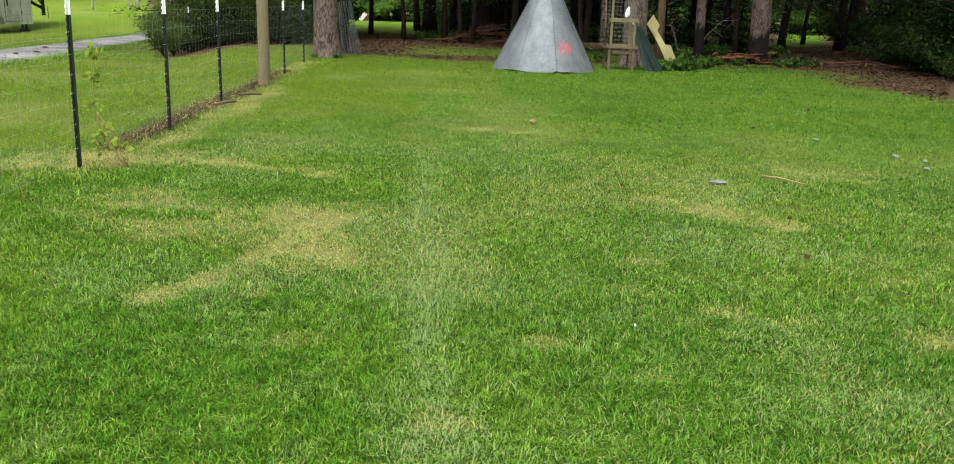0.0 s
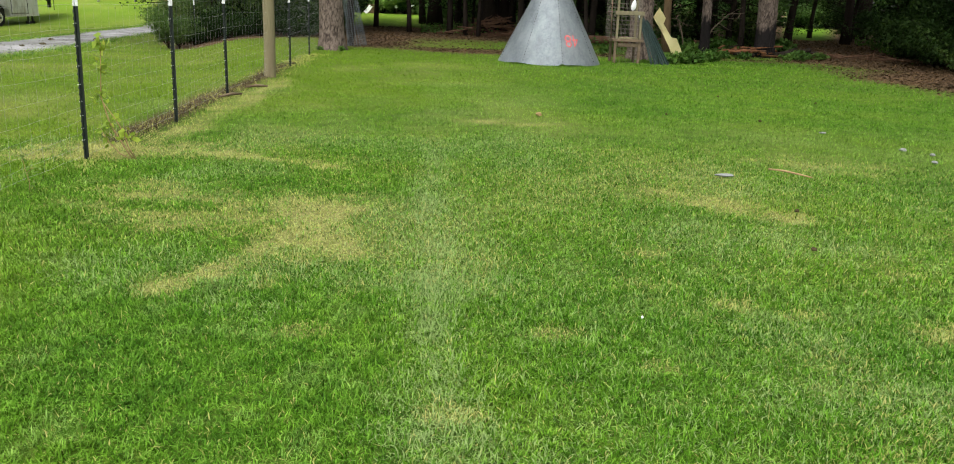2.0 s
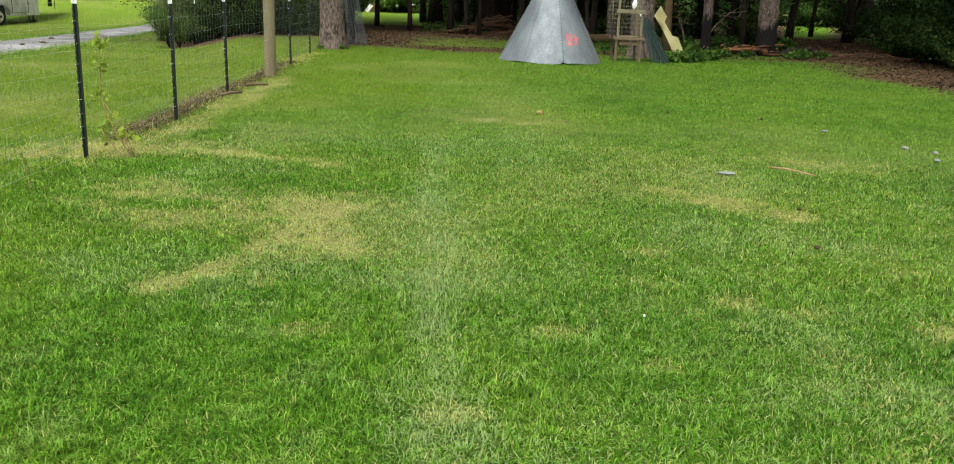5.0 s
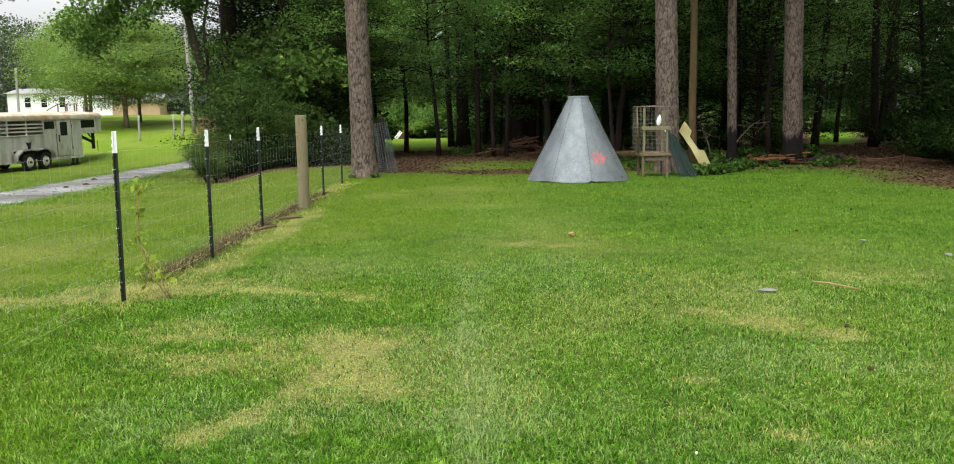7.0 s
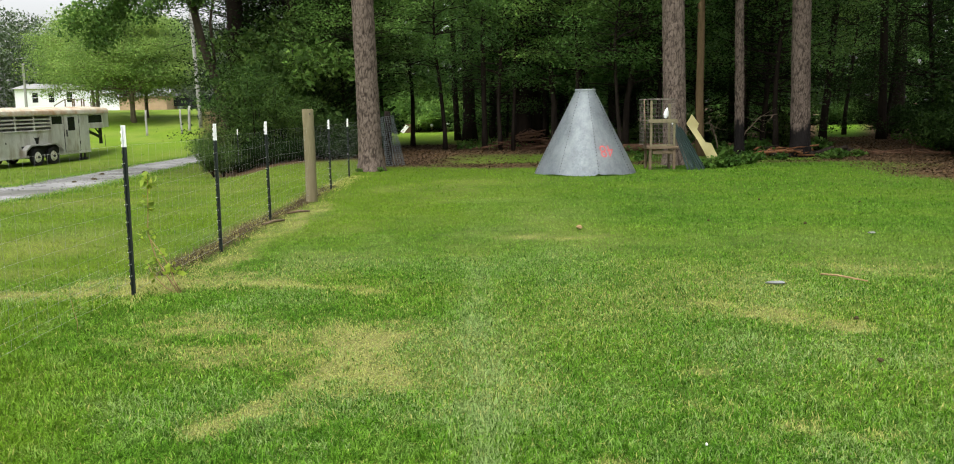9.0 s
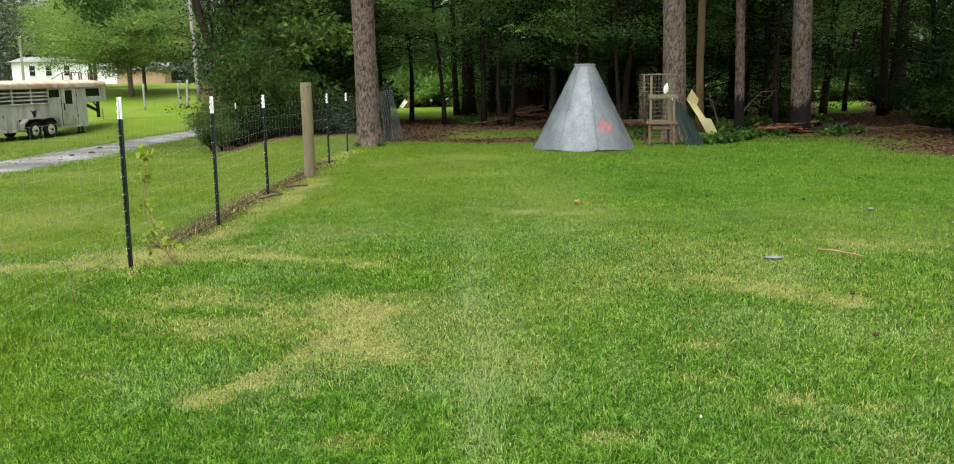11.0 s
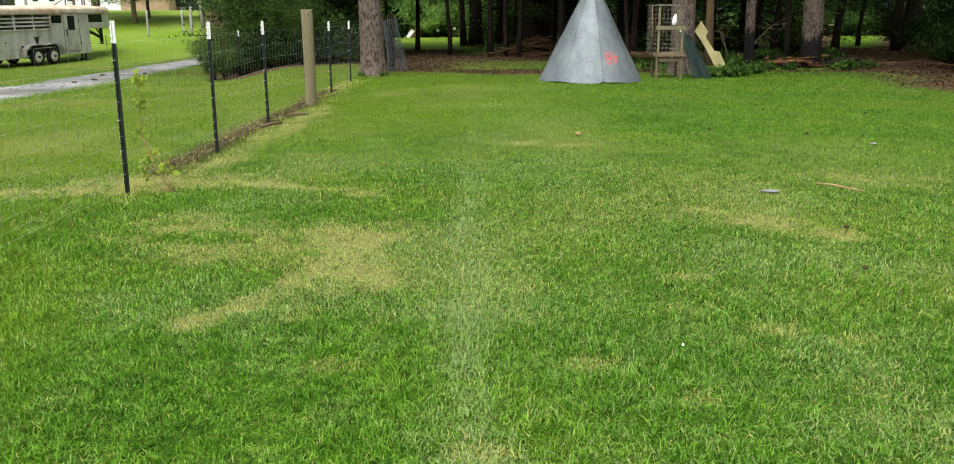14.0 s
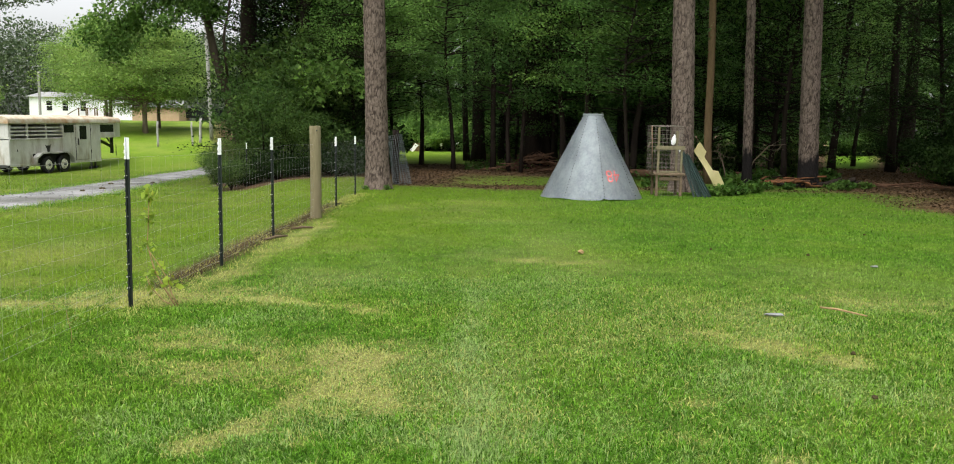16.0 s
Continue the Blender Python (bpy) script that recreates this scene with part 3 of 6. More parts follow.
def grass(name, region, count, length, width, seed, label, mat, bent=True):
    """Short mown blades scattered over a wedge (r0, r1, angle0, angle1)."""
    rng = np.random.default_rng(seed)
    r0, r1, a0, a1 = region
    r = np.sqrt(rng.uniform((r0 * 0.85) ** 2, (r1 * 1.15) ** 2, count))
    r = r[rng.random(count) < smooth_step(r0 * 0.85, r0 * 1.15, r) * (1 - smooth_step(r1 * 0.85, r1 * 1.15, r))]
    count = len(r)
    th = np.radians(rng.uniform(a0, a1, count))
    x, y = r * np.sin(th), r * np.cos(th)
    dry = dry_at(x, y)
    keep = rng.random(count) > litter_at(x, y) * 1.15
    keep &= rng.random(count) > 0.30 * dry
    x, y, dry = x[keep], y[keep], dry[keep]
    n = len(x)
    tall = 0.35 + 0.6 * fractal(x, y, 81, 0.35) + 1.0 * fractal(x, y, 85, 0.11) - 0.1 + 0.5 * smooth_step(0.2, 1.6, -x - 0.35 * y) * (y < 6.6)
    ln = length * tall * rng.uniform(0.6, 1.35, n) * (1 - 0.45 * dry)
    az = rng.uniform(0, 2 * np.pi, n)
    lean = rng.uniform(0.35, 1.4, n)
    d = np.stack([np.cos(az), np.sin(az)], -1)
    s = np.stack([-np.sin(az), np.cos(az)], -1) * (width * rng.uniform(0.6, 1.3, n))[:, None] / 2
    base = np.stack([x, y, ground(x, y) - 0.004], -1)
    h1, h2 = (ln * 0.5 * np.cos(lean * 0.6)), ln * np.cos(lean)
    mid = base.copy()
    mid[:, :2] += d * (ln * 0.45 * np.sin(lean * 0.6))[:, None]
    mid[:, 2] += h1
    tip = base.copy()
    tip[:, :2] += d * (ln * np.sin(lean))[:, None]
    tip[:, 2] += np.maximum(h2, h1 * 0.7)
    s3 = np.concatenate([s, np.zeros((n, 1))], 1)
    if bent:
        V = np.stack([base, mid + s3, tip, mid - s3], 1).reshape(-1, 3)
        k = np.arange(n)[:, None] * 4
        F = np.vstack([k + [0, 1, 3], k + [3, 1, 2]])
    else:
        V = np.stack([base - s3, base + s3, tip], 1).reshape(-1, 3)
        F = np.arange(n)[:, None] * 3 + [0, 1, 2]
    corners = len(V) // n
    at = np.repeat(np.maximum((rng.random(n) < dry * 1.25) * rng.uniform(0.3, 0.9, n), yard_at(x, y)), corners)
    pa = np.repeat((rng.random(n) < pale_at(x, y) * 1.2) * rng.uniform(0.5, 1.0, n), corners)
    if not bent:
        at, pa = np.repeat(np.maximum(dry * rng.uniform(0.5, 1.0, n), yard_at(x, y)), corners), np.repeat(pale_at(x, y) * rng.uniform(0.5, 1.2, n), corners)
    me = fast_mesh(name, V, F, mat, {"dry": at, "pale": pa, "yard": np.repeat(lush_sunlit_at(x, y), corners)})
    tagged(new(name, me), label, "grass", kind="stuff")


LAWN = "short mown green lawn grass with yellowed straw patches"
grass("lawn_grass", (1.9, 4.2, -46, 44), 290000, 0.036, 0.0047, 1, LAWN, BLADE)
grass("lawn_grass", (4.2, 8.0, -40, 41), 330000, 0.036, 0.0060, 2, LAWN, BLADE)
grass("lawn_grass", (8.0, 14.0, -36, 36), 260000, 0.036, 0.0085, 3, LAWN, BLADE_FAR, False)
grass("lawn_grass", (14.0, 24.0, -36, 36), 130000, 0.042, 0.016, 4, LAWN, BLADE_FAR, False)
grass("lawn_grass", (24.0, 46.0, -36, -12), 34000, 0.055, 0.030, 5, LAWN, BLADE_FAR, False)
grass("lawn_grass", (0.4, 1.9, -46, 44), 26000, 0.040, 0.006, 7, LAWN, BLADE_FAR, False)
grass("lawn_grass", (0.5, 6.5, 44, 314), 70000, 0.042, 0.008, 6, LAWN, BLADE_FAR, False)


# ---- driveway ----
def driveway():
    ys = np.array([6, 10, 14, 18, 22, 26, 30, 34, 38, 44, 52, 60])
    left = np.array([-17, -13.5, -11.6, -11.1, -11.6, -12.7, -13.5, -14.3, -14.9, -14.0, -11.5, -8])
    right = np.array([-12.5, -9.4, -8.45, -8.7, -9.35, -10.2, -11.0, -11.8, -12.3, -11.6, -9.0, -5.5])
    yy = np.linspace(6, 60, 170)
    xl, xr = np.interp(yy, ys, left), np.interp(yy, ys, right)
    u = np.linspace(0, 1, 15)
    n = fractal(yy[:, None] + 0 * u, u[None] * 9 + 0 * yy[:, None], 91, 1.2) - 0.5
    X = xl[:, None] + (xr - xl)[:, None] * u + 0.35 * n
    Y = yy[:, None] + 0 * u
    Z = ground(X, Y) + 0.012 + 0.03 * (1 - (2 * u - 1) ** 2) + 0.004 * n
    V = np.stack([X, Y, Z], -1).reshape(-1, 3)
    i, j = np.meshgrid(np.arange(len(yy) - 1), np.arange(len(u) - 1), indexing="ij")
    a = i * len(u) + j
    F = np.stack([a, a + 1, a + len(u) + 1, a + len(u)], -1).reshape(-1, 4)
    tagged(new("driveway", fast_mesh("driveway", V, F, GRAVEL, smooth=True)), "pale grey gravel driveway crossing the grass", "driveway", kind="structure")


driveway()


def drive_edge(n, seed):
    """Tufts that creep over the drive's ragged edges and loose dark stones on it."""
    rng = np.random.default_rng(seed)
    ys = [6, 10, 14, 18, 22, 26, 30, 34, 38, 44, 52, 60]
    y = rng.uniform(14, 50, n)
    side = rng.random(n) < 0.5
    x = np.where(side, np.interp(y, ys, [-17, -13.5, -11.6, -11.1, -11.6, -12.7, -13.5, -14.3, -14.9, -14.0, -11.5, -8]),
                 np.interp(y, ys, [-12.5, -9.4, -8.45, -8.7, -9.35, -10.2, -11.0, -11.8, -12.3, -11.6, -9.0, -5.5]))
    x = x + np.where(side, 1, -1) * (rng.normal(0.0, 0.2, n) + 0.6 * (fractal(x * 0 + side * 7, y, 121, 0.9) - 0.5))
    base = np.stack([x, y, ground(x, y) + 0.01], -1)
    az = rng.uniform(0, 2 * np.pi, n)
    d = np.stack([np.cos(az) * 0.7, np.sin(az) * 0.7, rng.uniform(0.4, 1.0, n)], -1) * rng.uniform(0.04, 0.08, n)[:, None]
    s3 = np.stack([-np.sin(az), np.cos(az), 0 * az], -1) * 0.005
    V = np.stack([base - s3, base + s3, base + d], 1).reshape(-1, 3)
    dry = np.repeat((rng.random(n) < 0.3) * 0.4, 3)
    me = fast_mesh("verge_grass", V, np.arange(n)[:, None] * 3 + [0, 1, 2], BLADE_FAR, {"dry": dry, "pale": dry * 0})
    tagged(new("verge_grass", me), "ragged grass creeping over the edge of the drive", "grass", kind="stuff")
    k = 380
    y = rng.uniform(14, 48, k)
    u = rng.random(k)
    x = np.interp(y, ys, [-17, -13.5, -11.6, -11.1, -11.6, -12.7, -13.5, -14.3, -14.9, -14.0, -11.5, -8]) * (1 - u) + u * np.interp(y, ys, [-12.5, -9.4, -8.45, -8.7, -9.35, -10.2, -11.0, -11.8, -12.3, -11.6, -9.0, -5.5])
    c = np.stack([x, y, ground(x, y) + 0.05], -1)
    r = rng.uniform(0.01, 0.035, k)[:, None, None]
    o = np.array([(1, 0, 0), (0, 1, 0), (-1, 0, 0), (0, -1, 0), (0, 0, 0.7)])
    V = (c[:, None] + o * r * rng.uniform(0.6, 1.4, (k, 5, 3))).reshape(-1, 3)
    F = (np.arange(k)[:, None, None] * 5 + np.array([(0, 1, 4), (1, 2, 4), (2, 3, 4), (3, 0, 4)])).reshape(-1, 3)
    tagged(new("loose_gravel", fast_mesh("loose_gravel", V, F, GRIT)), "dark loose stones and clods on the drive", "gravel", kind="stuff")


drive_edge(34000, 37)


# ---- trees ----
def bark_trunk(name, parent, base_r, top_r, height, lean, seed, char=0.0, mat=BARK, sides=100, rows=230):
    """A tall pine trunk with raised bark plates and a flared foot."""
    zs = np.concatenate([np.linspace(-0.15, 7, rows), np.linspace(7, height, 12)[1:]])
    th = np.arange(sides) * 2 * np.pi / sides
    rr = np.interp(zs, [0, 7, height], [base_r, base_r * 0.86, top_r]) * (1 + 0.30 * np.exp(-np.maximum(zs, 0) / 0.22))
    V, crack, burnt = [], [], []
    rng = random.Random(seed)
    off = Vector((rng.uniform(0, 99), rng.uniform(0, 99), rng.uniform(0, 99)))
    for z, r in zip(zs, rr):
        for t in th:
            p = Vector((math.cos(t) * r * 14, math.sin(t) * r * 14, z * 5.2)) + off
            p += noise.noise_vector(p * 0.7) * 0.45 + noise.noise_vector(p * 2.4) * 0.22
            big, fine = noise.voronoi(p)[0], noise.voronoi(p * 2.1 + off)[0]
            net = 1 - min(1, (big[1] - big[0]) / 0.30)
            chip = 1 - min(1, (fine[1] - fine[0]) / 0.22)
            c = max(net, 0.5 * chip) * (0.85 + 0.3 * noise.noise(p * 0.9))
            q = r * (1 + 0.05 * noise.noise(Vector((math.cos(t), math.sin(t), z * 0.4)) + off)) + 0.010 - 0.020 * c + 0.006 * noise.noise(p * 0.7)
            V.append((lean[0] * z + math.cos(t) * q, lean[1] * z + math.sin(t) * q, z))
            crack.append(c)
            line = char * (0.85 + 0.22 * noise.noise(Vector((math.cos(t) * 1.5, math.sin(t) * 1.5, seed + 0.5))))
            burnt.append(max(0.0, min(1.0, (line - z) * 6 + 0.8 * noise.noise(p * 1.5))) * 0.97 if char else 0.0)
    i, j = np.meshgrid(np.arange(len(zs) - 1), np.arange(sides), indexing="ij")
    a, b = i * sides + j, i * sides + (j + 1) % sides
    F = np.stack([a, b, b + sides, a + sides], -1).reshape(-1, 4)
    return part_mesh(name, fast_mesh(name, V, F, mat, {"crack": crack, "char": burnt}, True), parent)


def needle_crown(parent, height, radius, seed, lean=(0, 0), n=3200, size=0.45, mat=LEAF_PINE):
    rng = np.random.default_rng(seed)
    hubs = np.stack([rng.normal(0, radius * 0.5, 40) + lean[0] * height, rng.normal(0, radius * 0.5, 40) + lean[1] * height, rng.uniform(height * 0.52, height, 40)], -1)
    c = hubs[rng.integers(0, 40, n)] + rng.normal(0, 0.7, (n, 3)) * (1, 1, 0.5)
    V, F = leaf_arrays(rng, c, size, 0.6, 2.5)
    limbs = [tube_arrays([(lean[0] * h[2] * 0.9, lean[1] * h[2] * 0.9, h[2] - 0.9), (h[0] * 0.6, h[1] * 0.6, h[2] - 0.4), tuple(h)], [0.06, 0.04, 0.02], 5) for h in hubs]
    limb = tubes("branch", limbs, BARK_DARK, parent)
    part_mesh("crown", leafy("crown", V, F, mat), parent)


def tall_pine(x, y, base_r, top_x, label, seed, char=0.0, height=17.0):
    lean = ((top_x - x) / 5.0, 0.0)
    ob = thing("pine_tree", pose(x, y, float(ground(x, y))), label, "pine tree", "tall pines at the lawn's edge")
    bark_trunk("trunk", ob, base_r, base_r * 0.55, height, lean, seed, char)
    # Crown is out of view; its leaf count sets how much shade falls.
    needle_crown(ob, height, 5.0, seed, lean, 500 if x < 6 else 1400)
    return ob


tall_pine(-2.42, 20.9, 0.275, -2.52, "tall pine with plated grey-brown bark beside the fence", 1)
tall_pine(5.08, 21.5, 0.28, 4.94, "tall pine with plated bark behind the wire cage", 2)
tall_pine(7.65, 24.6, 0.128, 7.53, "slender pine with a scorched, greyed foot", 3, 1.25)
tall_pine(9.13, 23.95, 0.258, 9.02, "tall pine blackened by fire at its foot", 4, 1.15)


def bough(rng, start, way, length, radius, droop=0.0, wiggle=0.12, n=6):
    p, d, pts = np.array(start, float), np.array(way, float), []
    d /= np.linalg.norm(d)
    for i in range(n):
        pts.append(p.copy())
        p = p + d * length / (n - 1)
        d = d + rng.normal(0, wiggle, 3) + np.array([0, 0, -droop])
        d /= np.linalg.norm(d)
    return np.array(pts), np.linspace(radius, radius * 0.25, n)


def broadleaf(name, m, height, trunk_r, crown_r, crown_base, clusters, per, leaf, mat, label, category, seed, group="", bark=BARK_DARK,
              lean=(0, 0), flat=0.36, spread=0.55, droop=0.03, long=2.0, kind=""):
    """A tapered trunk, limbs, and a ragged crown of many single leaves in clumps."""
    rng = np.random.default_rng(seed)
    ob = thing(name, m, label, category, group, kind)
    pts, rad = bough(rng, (0, 0, -0.1), (lean[0], lean[1], 1), height * 0.93, trunk_r, 0, 0.05, 10)
    chunks = [tube_arrays(pts, rad * np.array([1.25] + [1] * 9), 9)]
    hubs = []
    for i in range(clusters):
        f = rng.uniform(0, 1) ** 0.9
        z = crown_base + (height - crown_base) * f
        k = np.interp(z, pts[:, 2], np.arange(len(pts)))
        foot = pts[int(k)] * (1 - k % 1) + pts[min(int(k) + 1, 9)] * (k % 1)
        reach = crown_r * (0.35 + 0.75 * math.sin(math.pi * (0.18 + 0.75 * f))) * rng.uniform(0.35, 1.05)
        a = rng.uniform(0, 2 * np.pi)
        bp, br = bough(rng, foot - (0, 0, reach * 0.25), (math.cos(a), math.sin(a), rng.uniform(0.0, 0.5)), reach, max(0.012, trunk_r * 0.25), droop, 0.14, 5)
        chunks.append(tube_arrays(bp, br, 5, False))
        hubs += [bp[-1], (bp[-1] + bp[-2]) / 2 + rng.normal(0, 0.12, 3)]
    hubs = np.array(hubs)
    n = clusters * per
    c = hubs[rng.integers(0, len(hubs), n)] + rng.normal(0, 1, (n, 3)) * np.array([spread, spread, spread * flat])
    V, F = leaf_arrays(rng, c, leaf, 0.5, long)
    tubes("trunk", chunks, bark, ob)
    part_mesh("crown", leafy("crown", V, F, mat), ob)
    return ob


def shrub(name, m, radius, height, n, leaf, mat, label, seed, category="shrub", group="", kind=""):
    """Stems from one root and leaves in ragged clumps down to the ground."""
    rng = np.random.default_rng(seed)
    ob = thing(name, m, label, category, group, kind)
    chunks, hubs = [], []
    for i in range(14):
        a, f = rng.uniform(0, 2 * np.pi), rng.uniform(0.3, 1.0)
        bp, br = bough(rng, (0, 0, -0.05), (math.cos(a) * radius * f, math.sin(a) * radius * f, height * rng.uniform(0.35, 1)), math.hypot(radius * f, height * 0.7), 0.025, 0.02, 0.12, 7)
        chunks.append(tube_arrays(bp, br, 5, False))
        hubs += list(bp[2:])
    hubs = np.array(hubs)
    c = hubs[rng.integers(0, len(hubs), n)] + rng.normal(0, 1, (n, 3)) * np.array([0.13, 0.13, 0.07]) * radius
    c = c[c[:, 2] > 0.02]
    V, F = leaf_arrays(rng, c, leaf, 0.5, 2.0)
    tubes("stem", chunks, BARK_DARK, ob)
    part_mesh("foliage", leafy("foliage", V, F, mat), ob)
    return ob


def put(x, y, turn=0.0, scale=1.0):
    return Matrix.Translation((x, y, float(ground(x, y)))) @ Matrix.Rotation(turn, 4, "Z") @ Matrix.Scale(scale, 4)


def copied(ob, m):
    """A copy at m, its own scale kept out of the way."""
    c = copy_thing(ob, m)
    c.matrix_basis = m
    return c


WOODS = "dark green broadleaf tree in the shaded wood"
KINDS = [broadleaf("woodland_tree", put(-1.2, 60.5), 7.2, 0.10, 2.7, 1.9, 90, 170, 0.070, LEAF_EDGE, WOODS, "tree", 21, "woodland trees", spread=0.36, long=2.6),
         broadleaf("woodland_tree", put(3.9, 35), 6.4, 0.08, 2.4, 1.9, 84, 170, 0.066, LEAF_EDGE, WOODS, "tree", 22, "woodland trees", lean=(0.06, 0), spread=0.34, long=2.6),
         broadleaf("woodland_tree", put(6.5, 34), 8.2, 0.12, 3.0, 2.4, 90, 170, 0.074, LEAF_EDGE, WOODS, "tree", 23, "woodland trees", lean=(-0.05, 0.03), spread=0.38, long=2.6)]
FRESH_LIT = broadleaf("woodland_tree", put(3.3, 27.6), 7.4, 0.08, 2.3, 2.9, 80, 190, 0.066, LEAF_FRESH_LIT, "light green broadleaf tree at the edge of the wood", "tree", 27, "woodland trees", lean=(0.03, 0), spread=0.38, flat=0.25, long=2.8)
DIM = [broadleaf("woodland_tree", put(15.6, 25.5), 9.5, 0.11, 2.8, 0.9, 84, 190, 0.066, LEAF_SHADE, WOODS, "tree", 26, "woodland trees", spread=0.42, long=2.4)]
BACK = [broadleaf("woodland_tree", put(9.0, 47), 10.0, 0.13, 3.2, 1.0, 80, 100, 0.125, LEAF_EDGE, WOODS, "tree", 24, "woodland trees", spread=0.6, long=2.4),
        broadleaf("woodland_tree", put(16.0, 50), 10.5, 0.13, 3.3, 1.4, 80, 100, 0.13, LEAF_EDGE, WOODS, "tree", 25, "woodland trees", spread=0.6, long=2.4)]


def clear(x, y):
    """Openings kept free of trees: the lawn, the two gaps, the yard."""
    q = x / y
    if q < -0.19 or (-0.10 < q < -0.015 and y < 57) or (0.375 < q < 0.465 and y < 60):
        return False
    if (-15 < x < 0.6 and 38 < y < 58) or (12.5 < x < 30 and 38 < y < 60):
        return False
    if q > 0.47 and x < np.interp(y, [14, 20.6, 34], [10.2, 12.6, 17.2]):
        return False
    return y > (26.5 if q < 0.5 else 19.5)


def plant_woods():
    rng = random.Random(5)
    spots = []
    for _ in range(6000):
        y = 20 + 47 * rng.random() ** 1.0
        x = rng.uniform(-0.28, 0.80) * y
        if not clear(x, y) or any((x - a) ** 2 + (y - b) ** 2 < 2.3 ** 2 for a, b in spots):
            continue
        spots.append((x, y))
        if len(spots) > 56:
            break
    for i, (x, y) in enumerate(spots):
        # DIM copies, with shade in their leaf colour, go where the wood is dark.
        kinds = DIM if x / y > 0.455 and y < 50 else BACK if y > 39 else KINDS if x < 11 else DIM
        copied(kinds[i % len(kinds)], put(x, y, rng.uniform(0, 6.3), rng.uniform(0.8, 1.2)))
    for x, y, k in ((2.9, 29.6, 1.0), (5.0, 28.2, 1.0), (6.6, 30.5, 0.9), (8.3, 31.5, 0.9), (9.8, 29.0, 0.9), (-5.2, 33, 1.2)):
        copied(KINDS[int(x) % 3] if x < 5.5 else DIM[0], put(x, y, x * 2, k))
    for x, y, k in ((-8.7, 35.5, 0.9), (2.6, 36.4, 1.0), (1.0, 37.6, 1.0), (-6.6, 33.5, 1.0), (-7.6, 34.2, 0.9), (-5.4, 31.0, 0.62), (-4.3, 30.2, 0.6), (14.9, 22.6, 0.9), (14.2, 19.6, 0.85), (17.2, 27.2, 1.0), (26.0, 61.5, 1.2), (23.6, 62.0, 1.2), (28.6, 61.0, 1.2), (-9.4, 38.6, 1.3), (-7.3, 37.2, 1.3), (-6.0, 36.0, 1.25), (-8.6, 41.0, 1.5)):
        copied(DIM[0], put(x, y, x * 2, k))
    for x, y, turn, k in ((-3.4, 29.2, 0.6, 0.95), (-0.9, 31.5, 2.2, 1.05), (-4.6, 32.0, 4.0, 1.1), (-2.3, 35.0, 1.0, 1.2), (4.55, 26.3, 2.6, 0.9), (14.2, 37.5, 3.0, 1.2), (17.5, 40.5, 5.0, 1.3)):
        copied(FRESH_LIT, put(x, y, turn, k))
    # Trees added mostly right of the view, to block sky and shade the lawn.
    for x, y in ((13.6, 16.5), (14.6, 12.5), (16.0, 9.0), (17.6, 15.0), (16.8, 19.0), (19, 11), (17, 5)):
        copied(DIM[0], put(x, y, x, 1.1))


plant_woods()


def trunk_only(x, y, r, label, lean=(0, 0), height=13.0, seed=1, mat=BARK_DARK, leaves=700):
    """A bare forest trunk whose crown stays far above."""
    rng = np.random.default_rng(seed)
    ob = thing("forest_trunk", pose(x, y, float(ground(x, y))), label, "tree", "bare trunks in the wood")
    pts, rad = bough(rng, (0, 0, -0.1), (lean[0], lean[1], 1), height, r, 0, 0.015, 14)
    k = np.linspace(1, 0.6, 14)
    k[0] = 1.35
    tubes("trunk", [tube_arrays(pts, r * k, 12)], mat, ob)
    # Unseen crown added so that the wood below lies in shade.
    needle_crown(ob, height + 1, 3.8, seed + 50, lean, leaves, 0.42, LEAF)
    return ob


